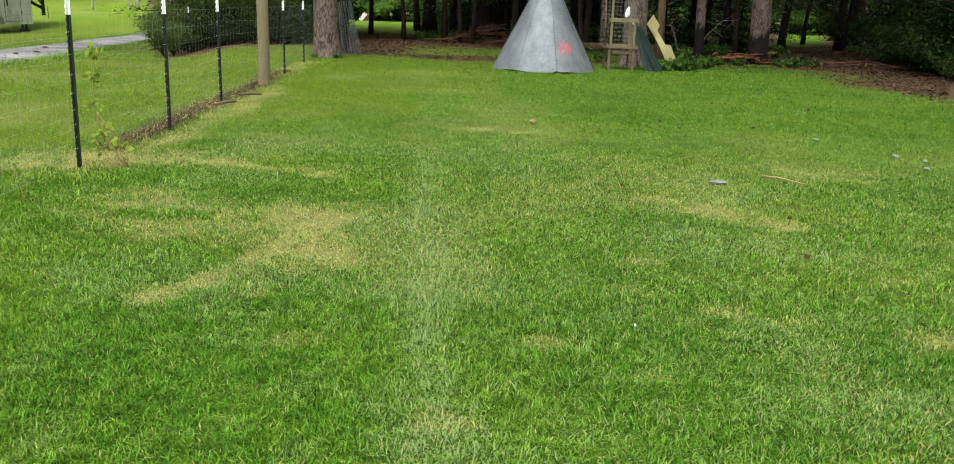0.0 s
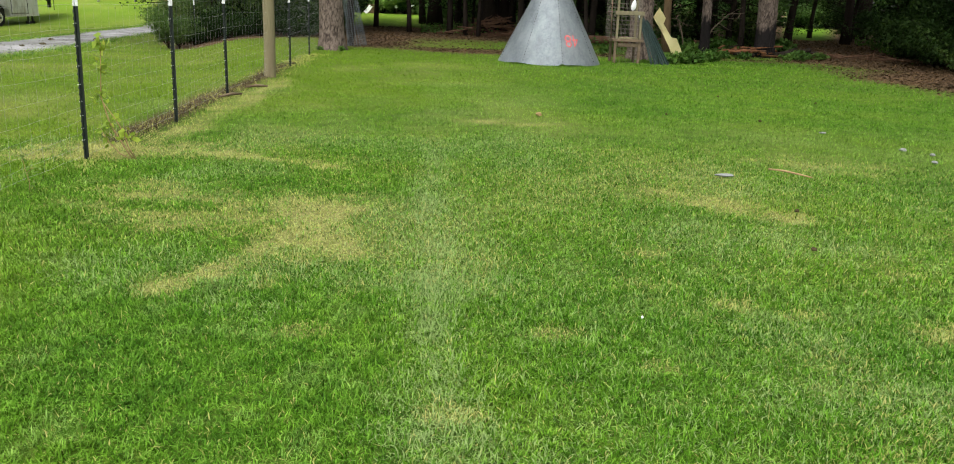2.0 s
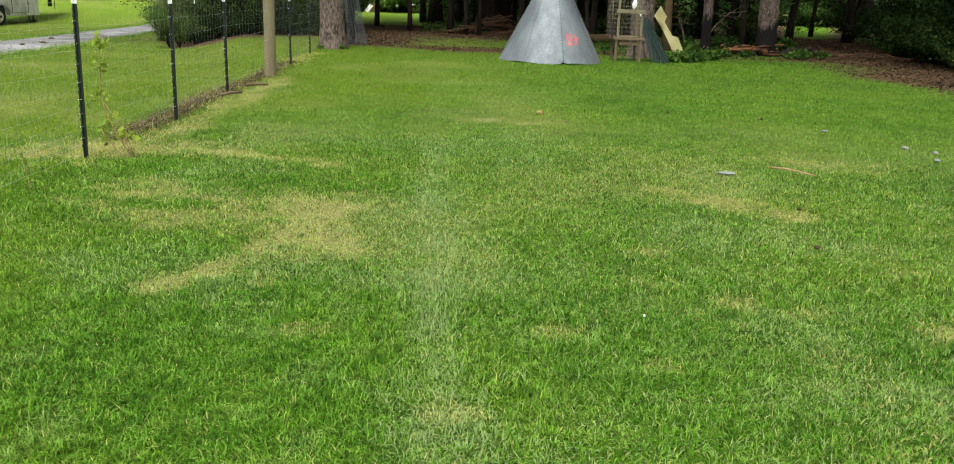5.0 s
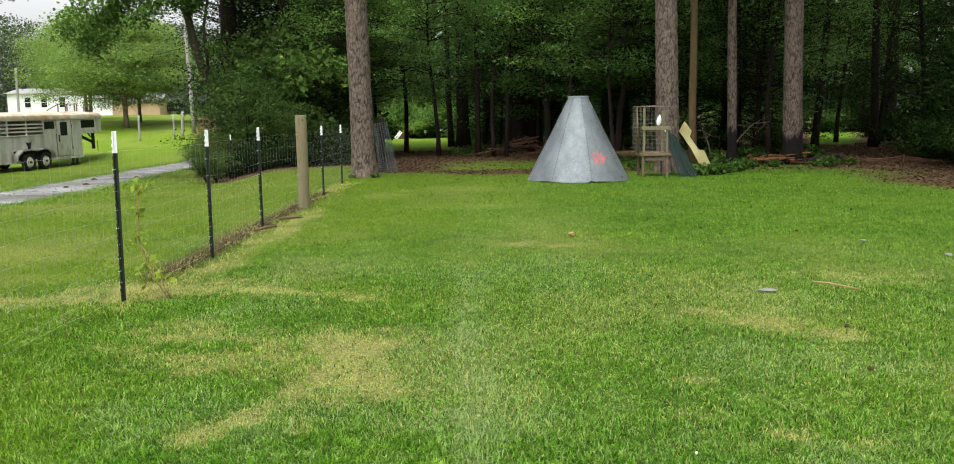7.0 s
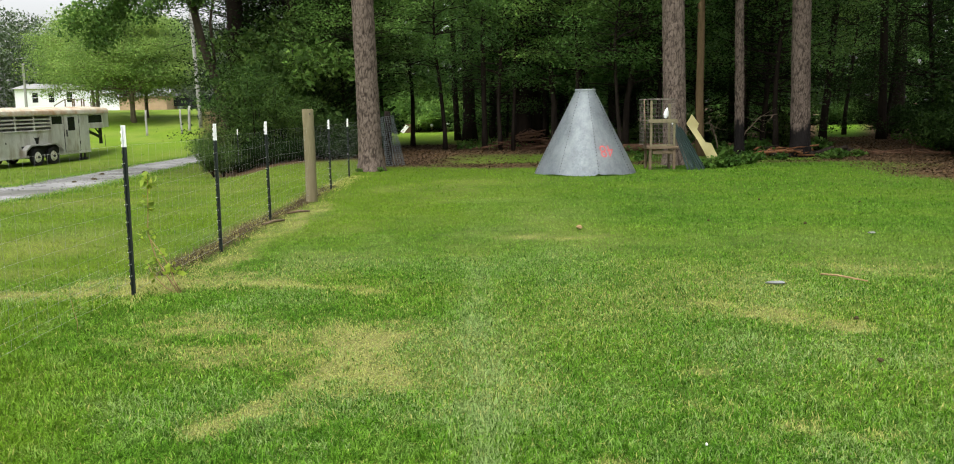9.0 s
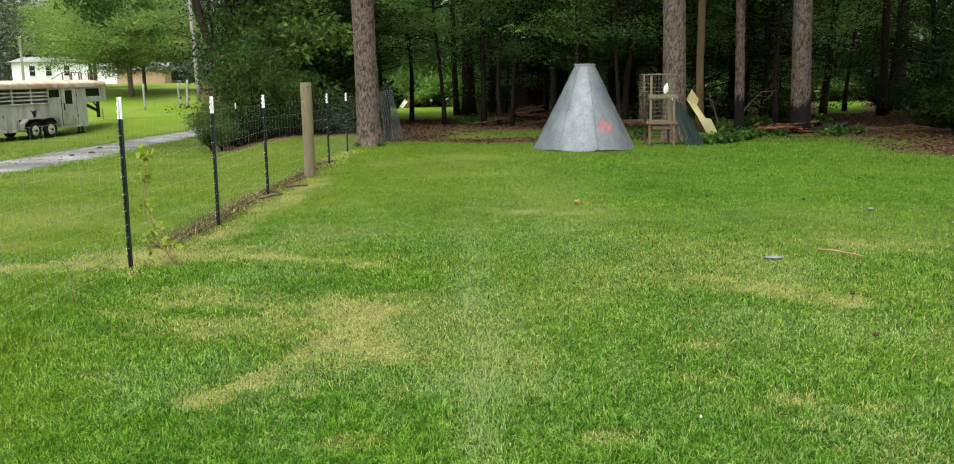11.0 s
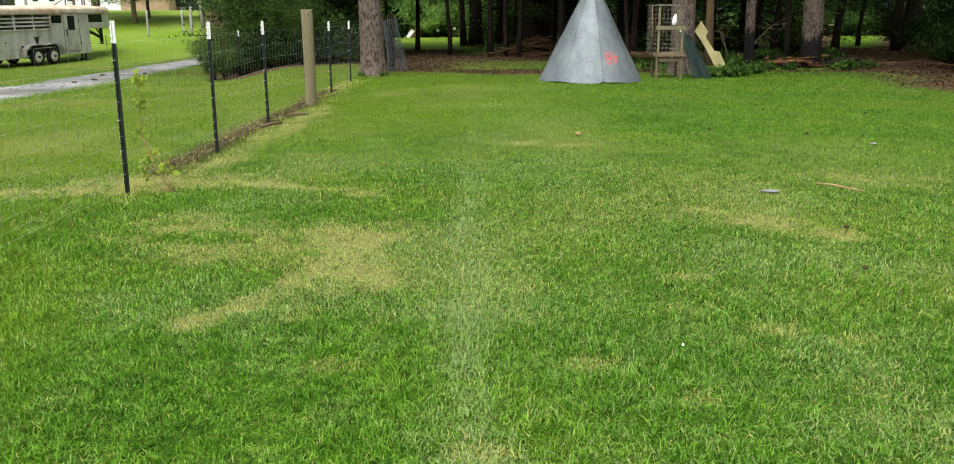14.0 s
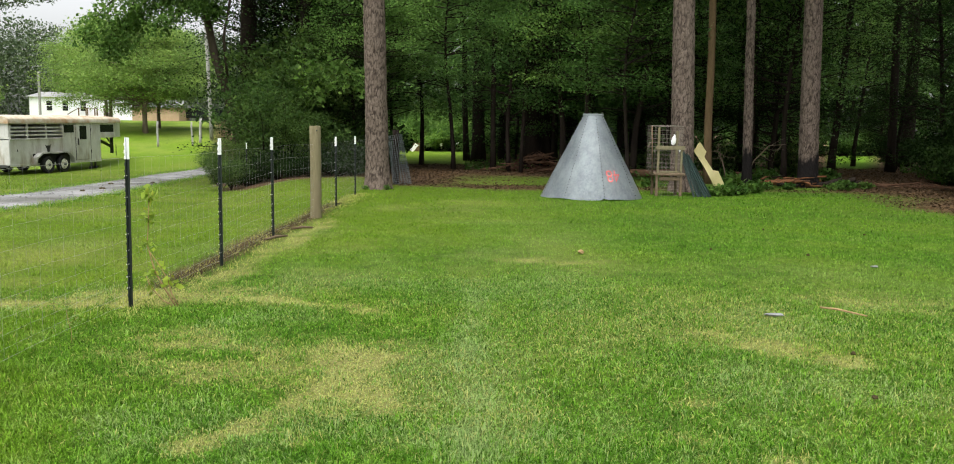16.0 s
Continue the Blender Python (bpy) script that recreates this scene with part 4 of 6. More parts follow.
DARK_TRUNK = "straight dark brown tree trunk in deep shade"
# The last three trunks are added to carry unseen shading crowns.
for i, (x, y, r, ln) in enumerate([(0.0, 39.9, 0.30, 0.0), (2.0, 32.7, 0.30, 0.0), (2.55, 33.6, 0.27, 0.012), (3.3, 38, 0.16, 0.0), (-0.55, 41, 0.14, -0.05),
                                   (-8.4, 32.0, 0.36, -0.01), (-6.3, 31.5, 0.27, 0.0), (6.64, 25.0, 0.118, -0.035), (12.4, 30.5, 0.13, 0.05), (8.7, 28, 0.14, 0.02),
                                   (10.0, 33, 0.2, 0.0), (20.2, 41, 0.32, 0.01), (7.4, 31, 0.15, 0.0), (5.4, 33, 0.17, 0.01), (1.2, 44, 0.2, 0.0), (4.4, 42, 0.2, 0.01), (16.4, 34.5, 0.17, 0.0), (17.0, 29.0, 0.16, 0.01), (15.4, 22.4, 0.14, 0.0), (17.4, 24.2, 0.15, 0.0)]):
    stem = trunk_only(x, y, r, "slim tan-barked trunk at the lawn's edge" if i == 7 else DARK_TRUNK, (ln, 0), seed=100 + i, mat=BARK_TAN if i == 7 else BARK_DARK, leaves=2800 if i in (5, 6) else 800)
    if i == 6:
        rng = np.random.default_rng(66)
        limbs, hubs = [], []
        for far, up in (((2.4, -3.6), 3.6), ((1.6, -3.4), 3.3), ((0.7, -3.5), 3.5), ((2.7, -3.2), 3.1), ((1.1, -3.7), 3.0)):
            P = np.array([(0, 0, 2.5), (far[0] * 0.3, far[1] * 0.35, up), (far[0] * 0.7, far[1] * 0.7, up + 0.15), (far[0], far[1], up - 0.45)])
            limbs.append(tube_arrays(P, [0.04, 0.03, 0.02, 0.008], 6))
            hubs += [P[k] * (1 - u) + P[k + 1] * u for k in (1, 2) for u in np.linspace(0, 1, 7)]
        hubs = np.array(hubs)
        c = hubs[rng.integers(0, len(hubs), 1500)] + rng.normal(0, 1, (1500, 3)) * (0.2, 0.2, 0.15) - (0, 0, 0.12)
        tubes("bough", limbs, BARK_DARK, stem)
        V, F = leaf_arrays(rng, c, 0.17, 0.7, 2.9)
        part_mesh("drooping_leaves", leafy("drooping_leaves", V, F, LEAF_FRESH_LIT), stem, "long drooping light green leaves")


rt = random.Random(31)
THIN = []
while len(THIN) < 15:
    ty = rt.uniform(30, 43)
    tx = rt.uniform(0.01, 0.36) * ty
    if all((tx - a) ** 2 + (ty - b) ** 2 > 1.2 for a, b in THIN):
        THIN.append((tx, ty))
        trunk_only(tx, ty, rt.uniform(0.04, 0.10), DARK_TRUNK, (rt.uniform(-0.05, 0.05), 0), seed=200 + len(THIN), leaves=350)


def far_wood(name, n, x0, x1, y0, y1, z0, z1, size, mat, label, seed, lift=True):
    """A distant belt of trees, too many to count."""
    rng = np.random.default_rng(seed)
    x, y = rng.uniform(x0, x1, n), rng.uniform(y0, y1, n)
    top = z0 + (z1 - z0) * (0.45 + 0.75 * fractal(x, y * 0, seed, (x1 - x0) / 14)) 
    z = ground(x, y) + z0 + (top - z0) * rng.random(n) ** 0.8
    cx = np.round(x / 3.0) * 3.0 + rng.normal(0, 0.9, n)
    V, F = leaf_arrays(rng, np.stack([cx, y, z], -1), size, 0.6, 1.7)
    tagged(new(name, leafy(name, V, F, mat)), label, "woods", kind="stuff")


far_wood("far_woods", 78000, -14, 62, 61, 72, 0.0, 20, 0.44, LEAF_EDGE, "dense dark green wood closing the view behind the trees", 7)
far_wood("far_pines", 120000, -100, -20, 125, 145, 0.0, 14.0, 0.30, LEAF_PINE, "distant grey-green pine wood behind the house", 8)

# thicket beside the fence
THICKET = "dense dark green shrub thicket behind the wire fence"
big = shrub("thicket_shrub", put(-6.7, 27.6), 1.8, 4.2, 7000, 0.09, LEAF_DEEP, THICKET, 61, "shrub", "thicket by the fence")
for x, y, s in [(-6.2, 27.3, 0.85), (-5.3, 26.9, 0.6), (-7.1, 29.6, 0.95), (-6.9, 29.6, 1.2), (-5.9, 29.2, 1.0), (-6.6, 31.8, 1.4), (-7.4, 27.6, 0.5), (-5.6, 31.4, 1.5), (-7.6, 25.6, 0.34), (-7.2, 25.2, 0.28), (-7.8, 27.2, 0.42)]:
    copied(big, put(x, y, x * 3, s))
# Dark shrubs added to stand for the black shadow under the thicket.
shade = shrub("thicket_shrub", put(-4.7, 27.6), 1.2, 1.7, 3000, 0.09, LEAF_SHADE, "low dark shrub added for the shadow under the thicket", 63, "shrub", "thicket by the fence")
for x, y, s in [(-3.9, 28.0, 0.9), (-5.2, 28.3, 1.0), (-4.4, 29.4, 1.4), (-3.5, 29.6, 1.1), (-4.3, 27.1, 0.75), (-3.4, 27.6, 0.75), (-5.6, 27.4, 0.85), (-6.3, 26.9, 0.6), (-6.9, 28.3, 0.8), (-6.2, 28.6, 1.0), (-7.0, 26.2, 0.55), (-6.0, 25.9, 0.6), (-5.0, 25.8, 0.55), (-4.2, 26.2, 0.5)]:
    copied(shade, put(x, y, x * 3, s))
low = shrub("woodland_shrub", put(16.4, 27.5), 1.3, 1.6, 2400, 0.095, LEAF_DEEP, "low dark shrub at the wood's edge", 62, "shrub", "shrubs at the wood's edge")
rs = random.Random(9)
# Leaves coloured dark, so that the shade beside the track is painted in.
dense = shrub("woodland_shrub", put(15.0, 25.6), 1.9, 2.6, 6500, 0.10, LEAF_SHADE, "tall shrub beside the woodland track, shade put into its dark leaves", 64, "shrub", "shrubs at the wood's edge")
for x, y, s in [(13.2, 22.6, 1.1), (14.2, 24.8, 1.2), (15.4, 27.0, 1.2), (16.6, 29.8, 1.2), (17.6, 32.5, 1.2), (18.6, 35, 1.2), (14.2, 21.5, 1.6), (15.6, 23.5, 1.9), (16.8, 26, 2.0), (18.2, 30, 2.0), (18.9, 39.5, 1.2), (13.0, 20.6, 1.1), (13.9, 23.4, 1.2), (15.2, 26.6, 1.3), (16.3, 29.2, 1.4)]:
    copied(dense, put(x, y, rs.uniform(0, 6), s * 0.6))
for x, y, s in [(12.6, 20.6, 0.8), (12.4, 18.6, 0.7), (12.2, 19.6, 0.45), (13.1, 22.4, 0.5), (6.2, 29, 0.8),
                (8.3, 29.5, 0.9), (10.6, 29, 0.8), (4.2, 30, 0.8), (3.0, 41, 0.7), (25, 60, 1.4), (27.5, 61, 1.5), (22.5, 60.5, 1.5)]:
    copied(low, put(x, y, rs.uniform(0, 6), s))


brush = shrub("woodland_shrub", put(-3.4, 58.0), 2.2, 2.6, 5200, 0.13, LEAF_FRESH_LIT, "bright green shrub behind the far clearing", 65, "shrub", "shrubs behind the clearing")
for x, y, s in [(-4.9, 58.6, 1.1), (-1.9, 58.4, 1.0), (-6.4, 58, 1.0), (-0.4, 58.8, 1.1), (-2.7, 60.2, 1.5), (-4.3, 60.6, 1.6), (-0.9, 60.8, 1.5), (0.9, 45.5, 0.6), (1.9, 47, 0.7), (0.2, 46.5, 0.55), (3.4, 46.5, 0.6), (6.2, 44.5, 0.6)]:
    copied(brush, put(x, y, rs.uniform(0, 6), s))


def floor_plants(n, seed):
    """Seedlings and low leaves scattered over the woodland floor."""
    rng = np.random.default_rng(seed)
    y = rng.uniform(24, 60, n)
    x = rng.uniform(-0.27, 0.6, n) * y
    q = x / y
    k = smooth_step(0.45, 0.62, fractal(x, y, 101, 3.0)) * ((q < -0.10) | (q > -0.015)) * ((q < 0.37) | (x > np.interp(y, [14, 20.6, 34, 60], [9.6, 12.0, 16.6, 28]))) * (y > np.where(q < 0.12, 31, 25.5))
    keep = rng.random(n) < k
    x, y = x[keep], y[keep]
    c = np.stack([x, y, ground(x, y) + 0.04 + 0.5 * rng.random(len(x)) ** 2 * fractal(x, y, 103, 1.0)], -1)
    V, F = leaf_arrays(rng, c, 0.08, 0.4, 1.8)
    tagged(new("floor_plants", fast_mesh("floor_plants", V, F, LEAF)), "low green seedlings over the woodland floor", "undergrowth", kind="stuff")


floor_plants(90000, 33)

def leaf_litter(n, seed):
    """Fallen leaves and straw on the bare ground at the wood's edge and on the track."""
    rng = np.random.default_rng(seed)
    y = 14 + 24 * rng.random(n)
    x = rng.uniform(-0.14, 0.62, n) * y
    keep = rng.random(n) < litter_at(x, y)
    x, y = x[keep], y[keep]
    c = np.stack([x, y, ground(x, y) + 0.012 + 0.02 * rng.random(len(x))], -1)
    V, F = leaf_arrays(rng, c, 0.065, 0.15, 3.0, level=2.5)
    tagged(new("leaf_litter", fast_mesh("leaf_litter", V, F, LEAF_BROWN)), "brown fallen leaves and pine straw", "leaf litter", kind="stuff")


leaf_litter(62000, 35)


def dry_fringe(n, seed):
    """Dead straw-coloured grass left unmown under the fence."""
    rng = np.random.default_rng(seed)
    y = 6.4 + 13 * rng.random(n) ** 1.3
    x = np.interp(y, [6, 21], [-2.78, -2.62]) + rng.normal(0.02, 0.16, n) + 0.1 * (fractal(y, y * 0, 111, 0.6) - 0.5)
    keep = rng.random(n) < smooth_step(0.3, 0.6, fractal(x * 3, y, 113, 0.5))
    x, y = x[keep], y[keep]
    n = len(x)
    az, ln = rng.uniform(0, 2 * np.pi, n), rng.uniform(0.03, 0.085, n)
    d = np.stack([np.cos(az) * 0.8, np.sin(az) * 0.8, rng.uniform(0.15, 0.7, n)], -1) * ln[:, None]
    s3 = np.stack([-np.sin(az), np.cos(az), 0 * az], -1) * 0.003
    base = np.stack([x, y, 0 * x - 0.002], -1)
    V = np.stack([base - s3, base + s3, base + d], 1).reshape(-1, 3)
    one = np.repeat(rng.uniform(0.6, 1.0, n), 3)
    me = fast_mesh("dry_grass", V, np.arange(n)[:, None] * 3 + [0, 1, 2], BLADE, {"dry": one, "pale": one * 0})
    tagged(new("dry_grass", me), "dead straw-coloured grass along the foot of the fence", "dry grass", kind="stuff")


dry_fringe(9000, 36)


def thatch(n, seed):
    """Dark dead stems matted over the bare soil under the fence."""
    rng = np.random.default_rng(seed)
    y = 7.6 + 9 * rng.random(n) ** 1.2
    x = np.interp(y, [6, 21], [-2.84, -2.68]) + rng.normal(0, 0.085, n)
    az, ln = rng.uniform(0, 2 * np.pi, n), rng.uniform(0.05, 0.14, n)
    d = np.stack([np.cos(az), np.sin(az), rng.uniform(0.05, 0.5, n)], -1) * ln[:, None]
    s3 = np.stack([-np.sin(az), np.cos(az), 0 * az], -1) * 0.004
    base = np.stack([x, y, 0 * x + 0.004], -1)
    V = np.stack([base - s3, base + s3, base + d], 1).reshape(-1, 3)
    tagged(new("thatch", fast_mesh("thatch", V, np.arange(n)[:, None] * 3 + [0, 1, 2], DARK_CLOD)), "dark matted dead stems under the wire fence", "dead grass", kind="stuff")


thatch(3400, 38)

# yard trees far off
LIME = "broad yellow-green yard tree with feathery foliage"
yard = broadleaf("yard_tree", put(-22.2, 58.0), 7.4, 0.14, 4.0, 2.1, 150, 230, 0.115, LEAF_LIME, LIME, "tree", 71, "yard trees", BARK_GREY, (-0.02, 0), 0.3, 0.62, 0.02, 2.4)
copied(yard, put(-22.6, 58.8, 2.0, 0.95))
copied(yard, put(-23.0, 62.5, 3.2, 1.0))
copied(yard, put(-27.5, 65, 4.0, 1.1))
copied(yard, put(-31.6, 74, 1.0, 1.1))
broadleaf("young_tree", put(-47.5, 82), 5.0, 0.1, 2.2, 0.4, 50, 80, 0.22, LEAF_LIME, "small bright green conifer beside the house", "tree", 72, lean=(0, 0))


# ---- wire fence ----
def t_post():
    ob = thing("fence_post", pose(0, 0, 0), "black steel T-post with a white-painted tip", "fence post", "steel posts of the wire fence")
    h, tip = 1.31, 0.17
    for nm, z0, z1, mat, lb in (("shaft", -0.1, h - tip, POST_GREEN, ""), ("tip", h - tip, h, POST_WHITE, "white-painted tip")):
        bm = bmesh.new()
        box(bm, (-0.019, -0.004, z0), (0.019, 0.004, z1), 0.0012)
        box(bm, (-0.004, 0.0045, z0), (0.004, 0.026, z1), 0.0012)
        for k in range(25):
            z = 0.06 + k * 0.052
            if z0 < z < z1 - 0.01:
                box(bm, (-0.008, -0.015, z - 0.011), (0.008, -0.0042, z + 0.011), 0.003)
        part(nm, bm, mat, ob, lb)
    for z in WIRES[:-1]:
        V, F = tube_arrays([(0.024, -0.006, z), (0.0, -0.018, z), (-0.024, -0.006, z), (-0.02, 0.006, z + 0.004), (0.02, 0.006, z + 0.004)], 0.0032, 5)
        part_mesh("wire_clip", fast_mesh("wire_clip", V, tri_clean(F), CLIP), ob)
    return ob


WIRES = [1.19, 1.01, 0.84, 0.69, 0.55, 0.42, 0.31, 0.21, 0.12, 0.05]
POSTS = [(-2.755, 6.76, -1.1, 0.045), (-2.67, 8.92, -0.5, 0.02), (-2.74, 11.5, 1.0, 0.01), (-2.63, 15.97, 0.5, -0.02), (-2.68, 18.82, -0.3, -0.03), (-2.80, 4.45, 0.0, 0.0)]
first = t_post()
first.matrix_basis = pose(*POSTS[0][:2], POSTS[0][3], 0, POSTS[0][2], -90)
for x, y, lean, lift in POSTS[1:]:
    copy_thing(first, pose(x, y, lift, 0, lean, -90))


def wood_post(x, y, h, r, label, mat=TREATED):
    rng = np.random.default_rng(int(y * 10))
    ob = thing("timber_post", pose(x, y, 0), label, "fence post")
    zs = np.array([-0.15, 0.02, 0.3, 0.7, 1.1, h - 0.012, h])
    V, F = tube_arrays(np.stack([0.004 * np.sin(zs * 3), 0 * zs, zs], -1), r * np.array([1.04, 1.03, 1.0, 0.99, 0.985, 0.98, 0.93]), 28)
    V = V + rng.normal(0, 0.0012, V.shape)
    part_mesh("shaft", fast_mesh("shaft", V, tri_clean(F), mat, smooth=True), ob)
    bm = bmesh.new()
    bmesh.ops.create_cone(bm, cap_ends=True, segments=10, radius1=0.011, radius2=0.011, depth=0.02, matrix=pose(0.04, -r * 0.90, h - 0.075, 90))
    part("bolt", bm, RIVET, ob, "dark bolt head near the top")
    return ob


wood_post(-2.60, 13.85, 1.48, 0.090, "stout round weathered timber fence post")


def fence_wire():
    ob = thing("wire_fence", pose(0, 0, 0), "woven galvanised wire fence along the lawn", "fence")
    rng = np.random.default_rng(12)
    line = np.array([(-2.80, 3.2), (-2.80, 4.45), (-2.75, 6.76), (-2.67, 8.92), (-2.74, 11.5), (-2.60, 13.85), (-2.63, 15.97), (-2.68, 18.82), (-2.70, 20.6), (-2.55, 22.6)])
    y = np.arange(3.2, 22.6, 0.151)
    x = np.interp(y, line[:, 1], line[:, 0]) - 0.014
    for k, z in enumerate(WIRES):
        wob = np.interp(y, line[:, 1], 0 * line[:, 1]) + 0.008 * np.sin(y * 2.1 + k) + rng.normal(0, 0.002, len(y))
        V, F = tube_arrays(np.stack([x, y, z + wob], -1), 0.0008 if k not in (0, 9) else 0.001, 4, False)
        part_mesh("line_wire", fast_mesh("line_wire", V, tri_clean(F), WIRE, smooth=True), ob)
    zz = np.array(WIRES[::-1])
    for xx, yy in zip(x, y):
        V, F = tube_arrays(np.stack([0 * zz, rng.normal(0, 0.008, len(zz)), zz], -1), 0.0006, 4, False)
        stay = part_mesh("stay_wire", fast_mesh("stay_wire", V, tri_clean(F), WIRE, smooth=True), ob)
        stay.location = (xx, yy, 0)


fence_wire()


# ---- galvanised cone ----
def cone():
    cx, cy, R, r, H = 2.53, 19.27, 1.135, 0.205, 1.82
    ob = thing("metal_cone", pose(cx, cy, 0), "dented galvanised sheet-metal hopper cone standing on the grass", "cone")
    gores = 8
    start = radians(-82.7)
    at = lambda a, z, o=0.0: ((R + (r - R) * z / H + o) * math.cos(a), (R + (r - R) * z / H + o) * math.sin(a), z)
    dent = lambda a, f: 0.014 * noise.noise(Vector((math.cos(a) * 2.2, math.sin(a) * 2.2, f * 3))) * math.sin(math.pi * f)
    for g in range(gores):
        bm = bmesh.new()
        a0, a1 = start + 2 * math.pi * g / gores, start + 2 * math.pi * (g + 1) / gores
        nu, nz = 10, 18
        rows = []
        for i in range(nz + 1):
            row = []
            for j in range(nu + 1):
                a = a0 + (a1 - a0) * j / nu
                u = j / nu
                f = i / nz
                z = H * f
                if i == 0:
                    z = 0.004 + 0.028 * abs(math.sin(3.5 * a)) * (0.5 + 0.5 * math.sin(5 * a + 1)) + (0.03 if g == 0 and j == 0 or g == gores - 1 and j == nu else 0)
                o = dent(a, f) - 0.08 * (R + (r - R) * f) * (1 - math.cos(math.pi / gores)) * (1 - (2 * u - 1) ** 2)
                row.append(bm.verts.new(at(a, z, o)))
            rows.append(row)
        for i in range(nz):
            for j in range(nu):
                bm.faces.new((rows[i][j], rows[i][j + 1], rows[i + 1][j + 1], rows[i + 1][j]))
        bmesh.ops.solidify(bm, geom=bm.faces[:], thickness=0.003)
        sheet = part("sheet_panel", bm, GALV, ob, smooth=True)
        bm = bmesh.new()
        am = start + 2 * math.pi * (g + 0.01) / gores
        for k in range(31):
            z = 0.09 + k * (H - 0.14) / 30
            p = Vector(at(am, z, dent(am, z / H) + 0.009))
            bmesh.ops.create_icosphere(bm, subdivisions=1, radius=0.0105, matrix=Matrix.Translation(p))
        tagged(part("seam_bolts", bm, RIVET, ob, "row of dark bolts along a seam"), kind="stuff")
    bm = bmesh.new()
    prof = [(r - 0.012, H - 0.02), (r + 0.022, H - 0.02), (r + 0.026, H - 0.008), (r + 0.022, H + 0.018), (r - 0.012, H + 0.018)]
    n = 40
    rings = [[bm.verts.new((q * math.cos(2 * math.pi * i / n), q * math.sin(2 * math.pi * i / n), z)) for i in range(n)] for q, z in prof]
    for k in range(len(prof)):
        A, B = rings[k], rings[(k + 1) % len(prof)]
        for i in range(n):
            bm.faces.new((A[i], A[(i + 1) % n], B[(i + 1) % n], B[i]))
    part("collar", bm, GALV, ob, "rolled collar round the open top", smooth=True)
    bm = bmesh.new()
    for i in range(8):
        a = 2 * math.pi * i / 8 + 0.2
        box(bm, (-0.012, -0.012, 0), (0.012, 0.012, 0.022), 0.003, Matrix.Translation((r * math.cos(a), r * math.sin(a), H + 0.016)))
    part("collar_bolts", bm, RIVET, ob)
    txt = bpy.data.curves.new("marking", "FONT")
    txt.body, txt.size, txt.align_x, txt.align_y = "48", 0.40, "CENTER", "CENTER"
    txt.extrude, txt.offset = 0.0, -0.001
    tmp = new("marking", txt)
    dg = bpy.context.evaluated_depsgraph_get()
    me = bpy.data.meshes.new_from_object(tmp.evaluated_get(dg))
    bpy.data.objects.remove(tmp)
    bm = bmesh.new()
    bm.from_mesh(me)
    bmesh.ops.triangulate(bm, faces=bm.faces[:])
    bmesh.ops.subdivide_edges(bm, edges=bm.edges[:], cuts=3)
    a_mid, z_mid = MARK
    slope = math.atan2(R - r, H)
    for v in bm.verts:
        x, y = -v.co.x * 0.86, -v.co.y
        z = z_mid + y * math.cos(slope)
        q = (R + (r - R) * z / H) * (1 - 0.08 * (1 - math.cos(math.pi / 8)) * (1 - (2 * (((a_mid + x / R - radians(-82.7)) * 4 / math.pi) % 1) - 1) ** 2)) + 0.012
        a = a_mid + x / q
        v.co = (q * math.cos(a), q * math.sin(a), z)
    me.materials.clear()
    ob2 = part("marking", bm, RED_PAINT, ob, "upside-down red painted 48")
    return ob


MARK = (radians(-90 + 24), 0.52)
cone()


# ---- horse trailer beyond the drive ----
def ring_wheel(ob, x, y, r):
    """A tyre with its pale rim, axle along y."""
    tyre = bmesh.new()
    prof = [(r * 0.66, -0.10), (r * 0.93, -0.105), (r, -0.07), (r, 0.07), (r * 0.93, 0.105), (r * 0.66, 0.10)]
    n = 28
    rings = [[tyre.verts.new((x + q * math.cos(2 * math.pi * i / n), y + o, r + q * math.sin(2 * math.pi * i / n))) for i in range(n)] for q, o in prof]
    for k in range(len(prof)):
        A, B = rings[k], rings[(k + 1) % len(prof)]
        for i in range(n):
            tyre.faces.new((A[i], A[(i + 1) % n], B[(i + 1) % n], B[i]))
    wheel = part("wheel", tyre, BLACK, ob, "black tyre", smooth=True)
    rim = bmesh.new()
    bmesh.ops.create_cone(rim, cap_ends=True, segments=24, radius1=r * 0.65, radius2=r * 0.56, depth=0.05, matrix=pose(x, y - 0.07, r, 90))
    for k in range(8):
        a = 2 * math.pi * k / 8
        bmesh.ops.create_cone(rim, cap_ends=True, segments=8, radius1=0.025, radius2=0.02, depth=0.03, matrix=pose(x + r * 0.3 * math.cos(a), y - 0.105, r + r * 0.3 * math.sin(a), 90))
    part("rim", rim, RIM, wheel, "rust-flecked pale steel rim")
    hub = bmesh.new()
    bmesh.ops.create_cone(hub, cap_ends=True, segments=14, radius1=0.06, radius2=0.045, depth=0.09, matrix=pose(x, y - 0.12, r, 90))
    part("hub", hub, RIVET, wheel, "dark hub")


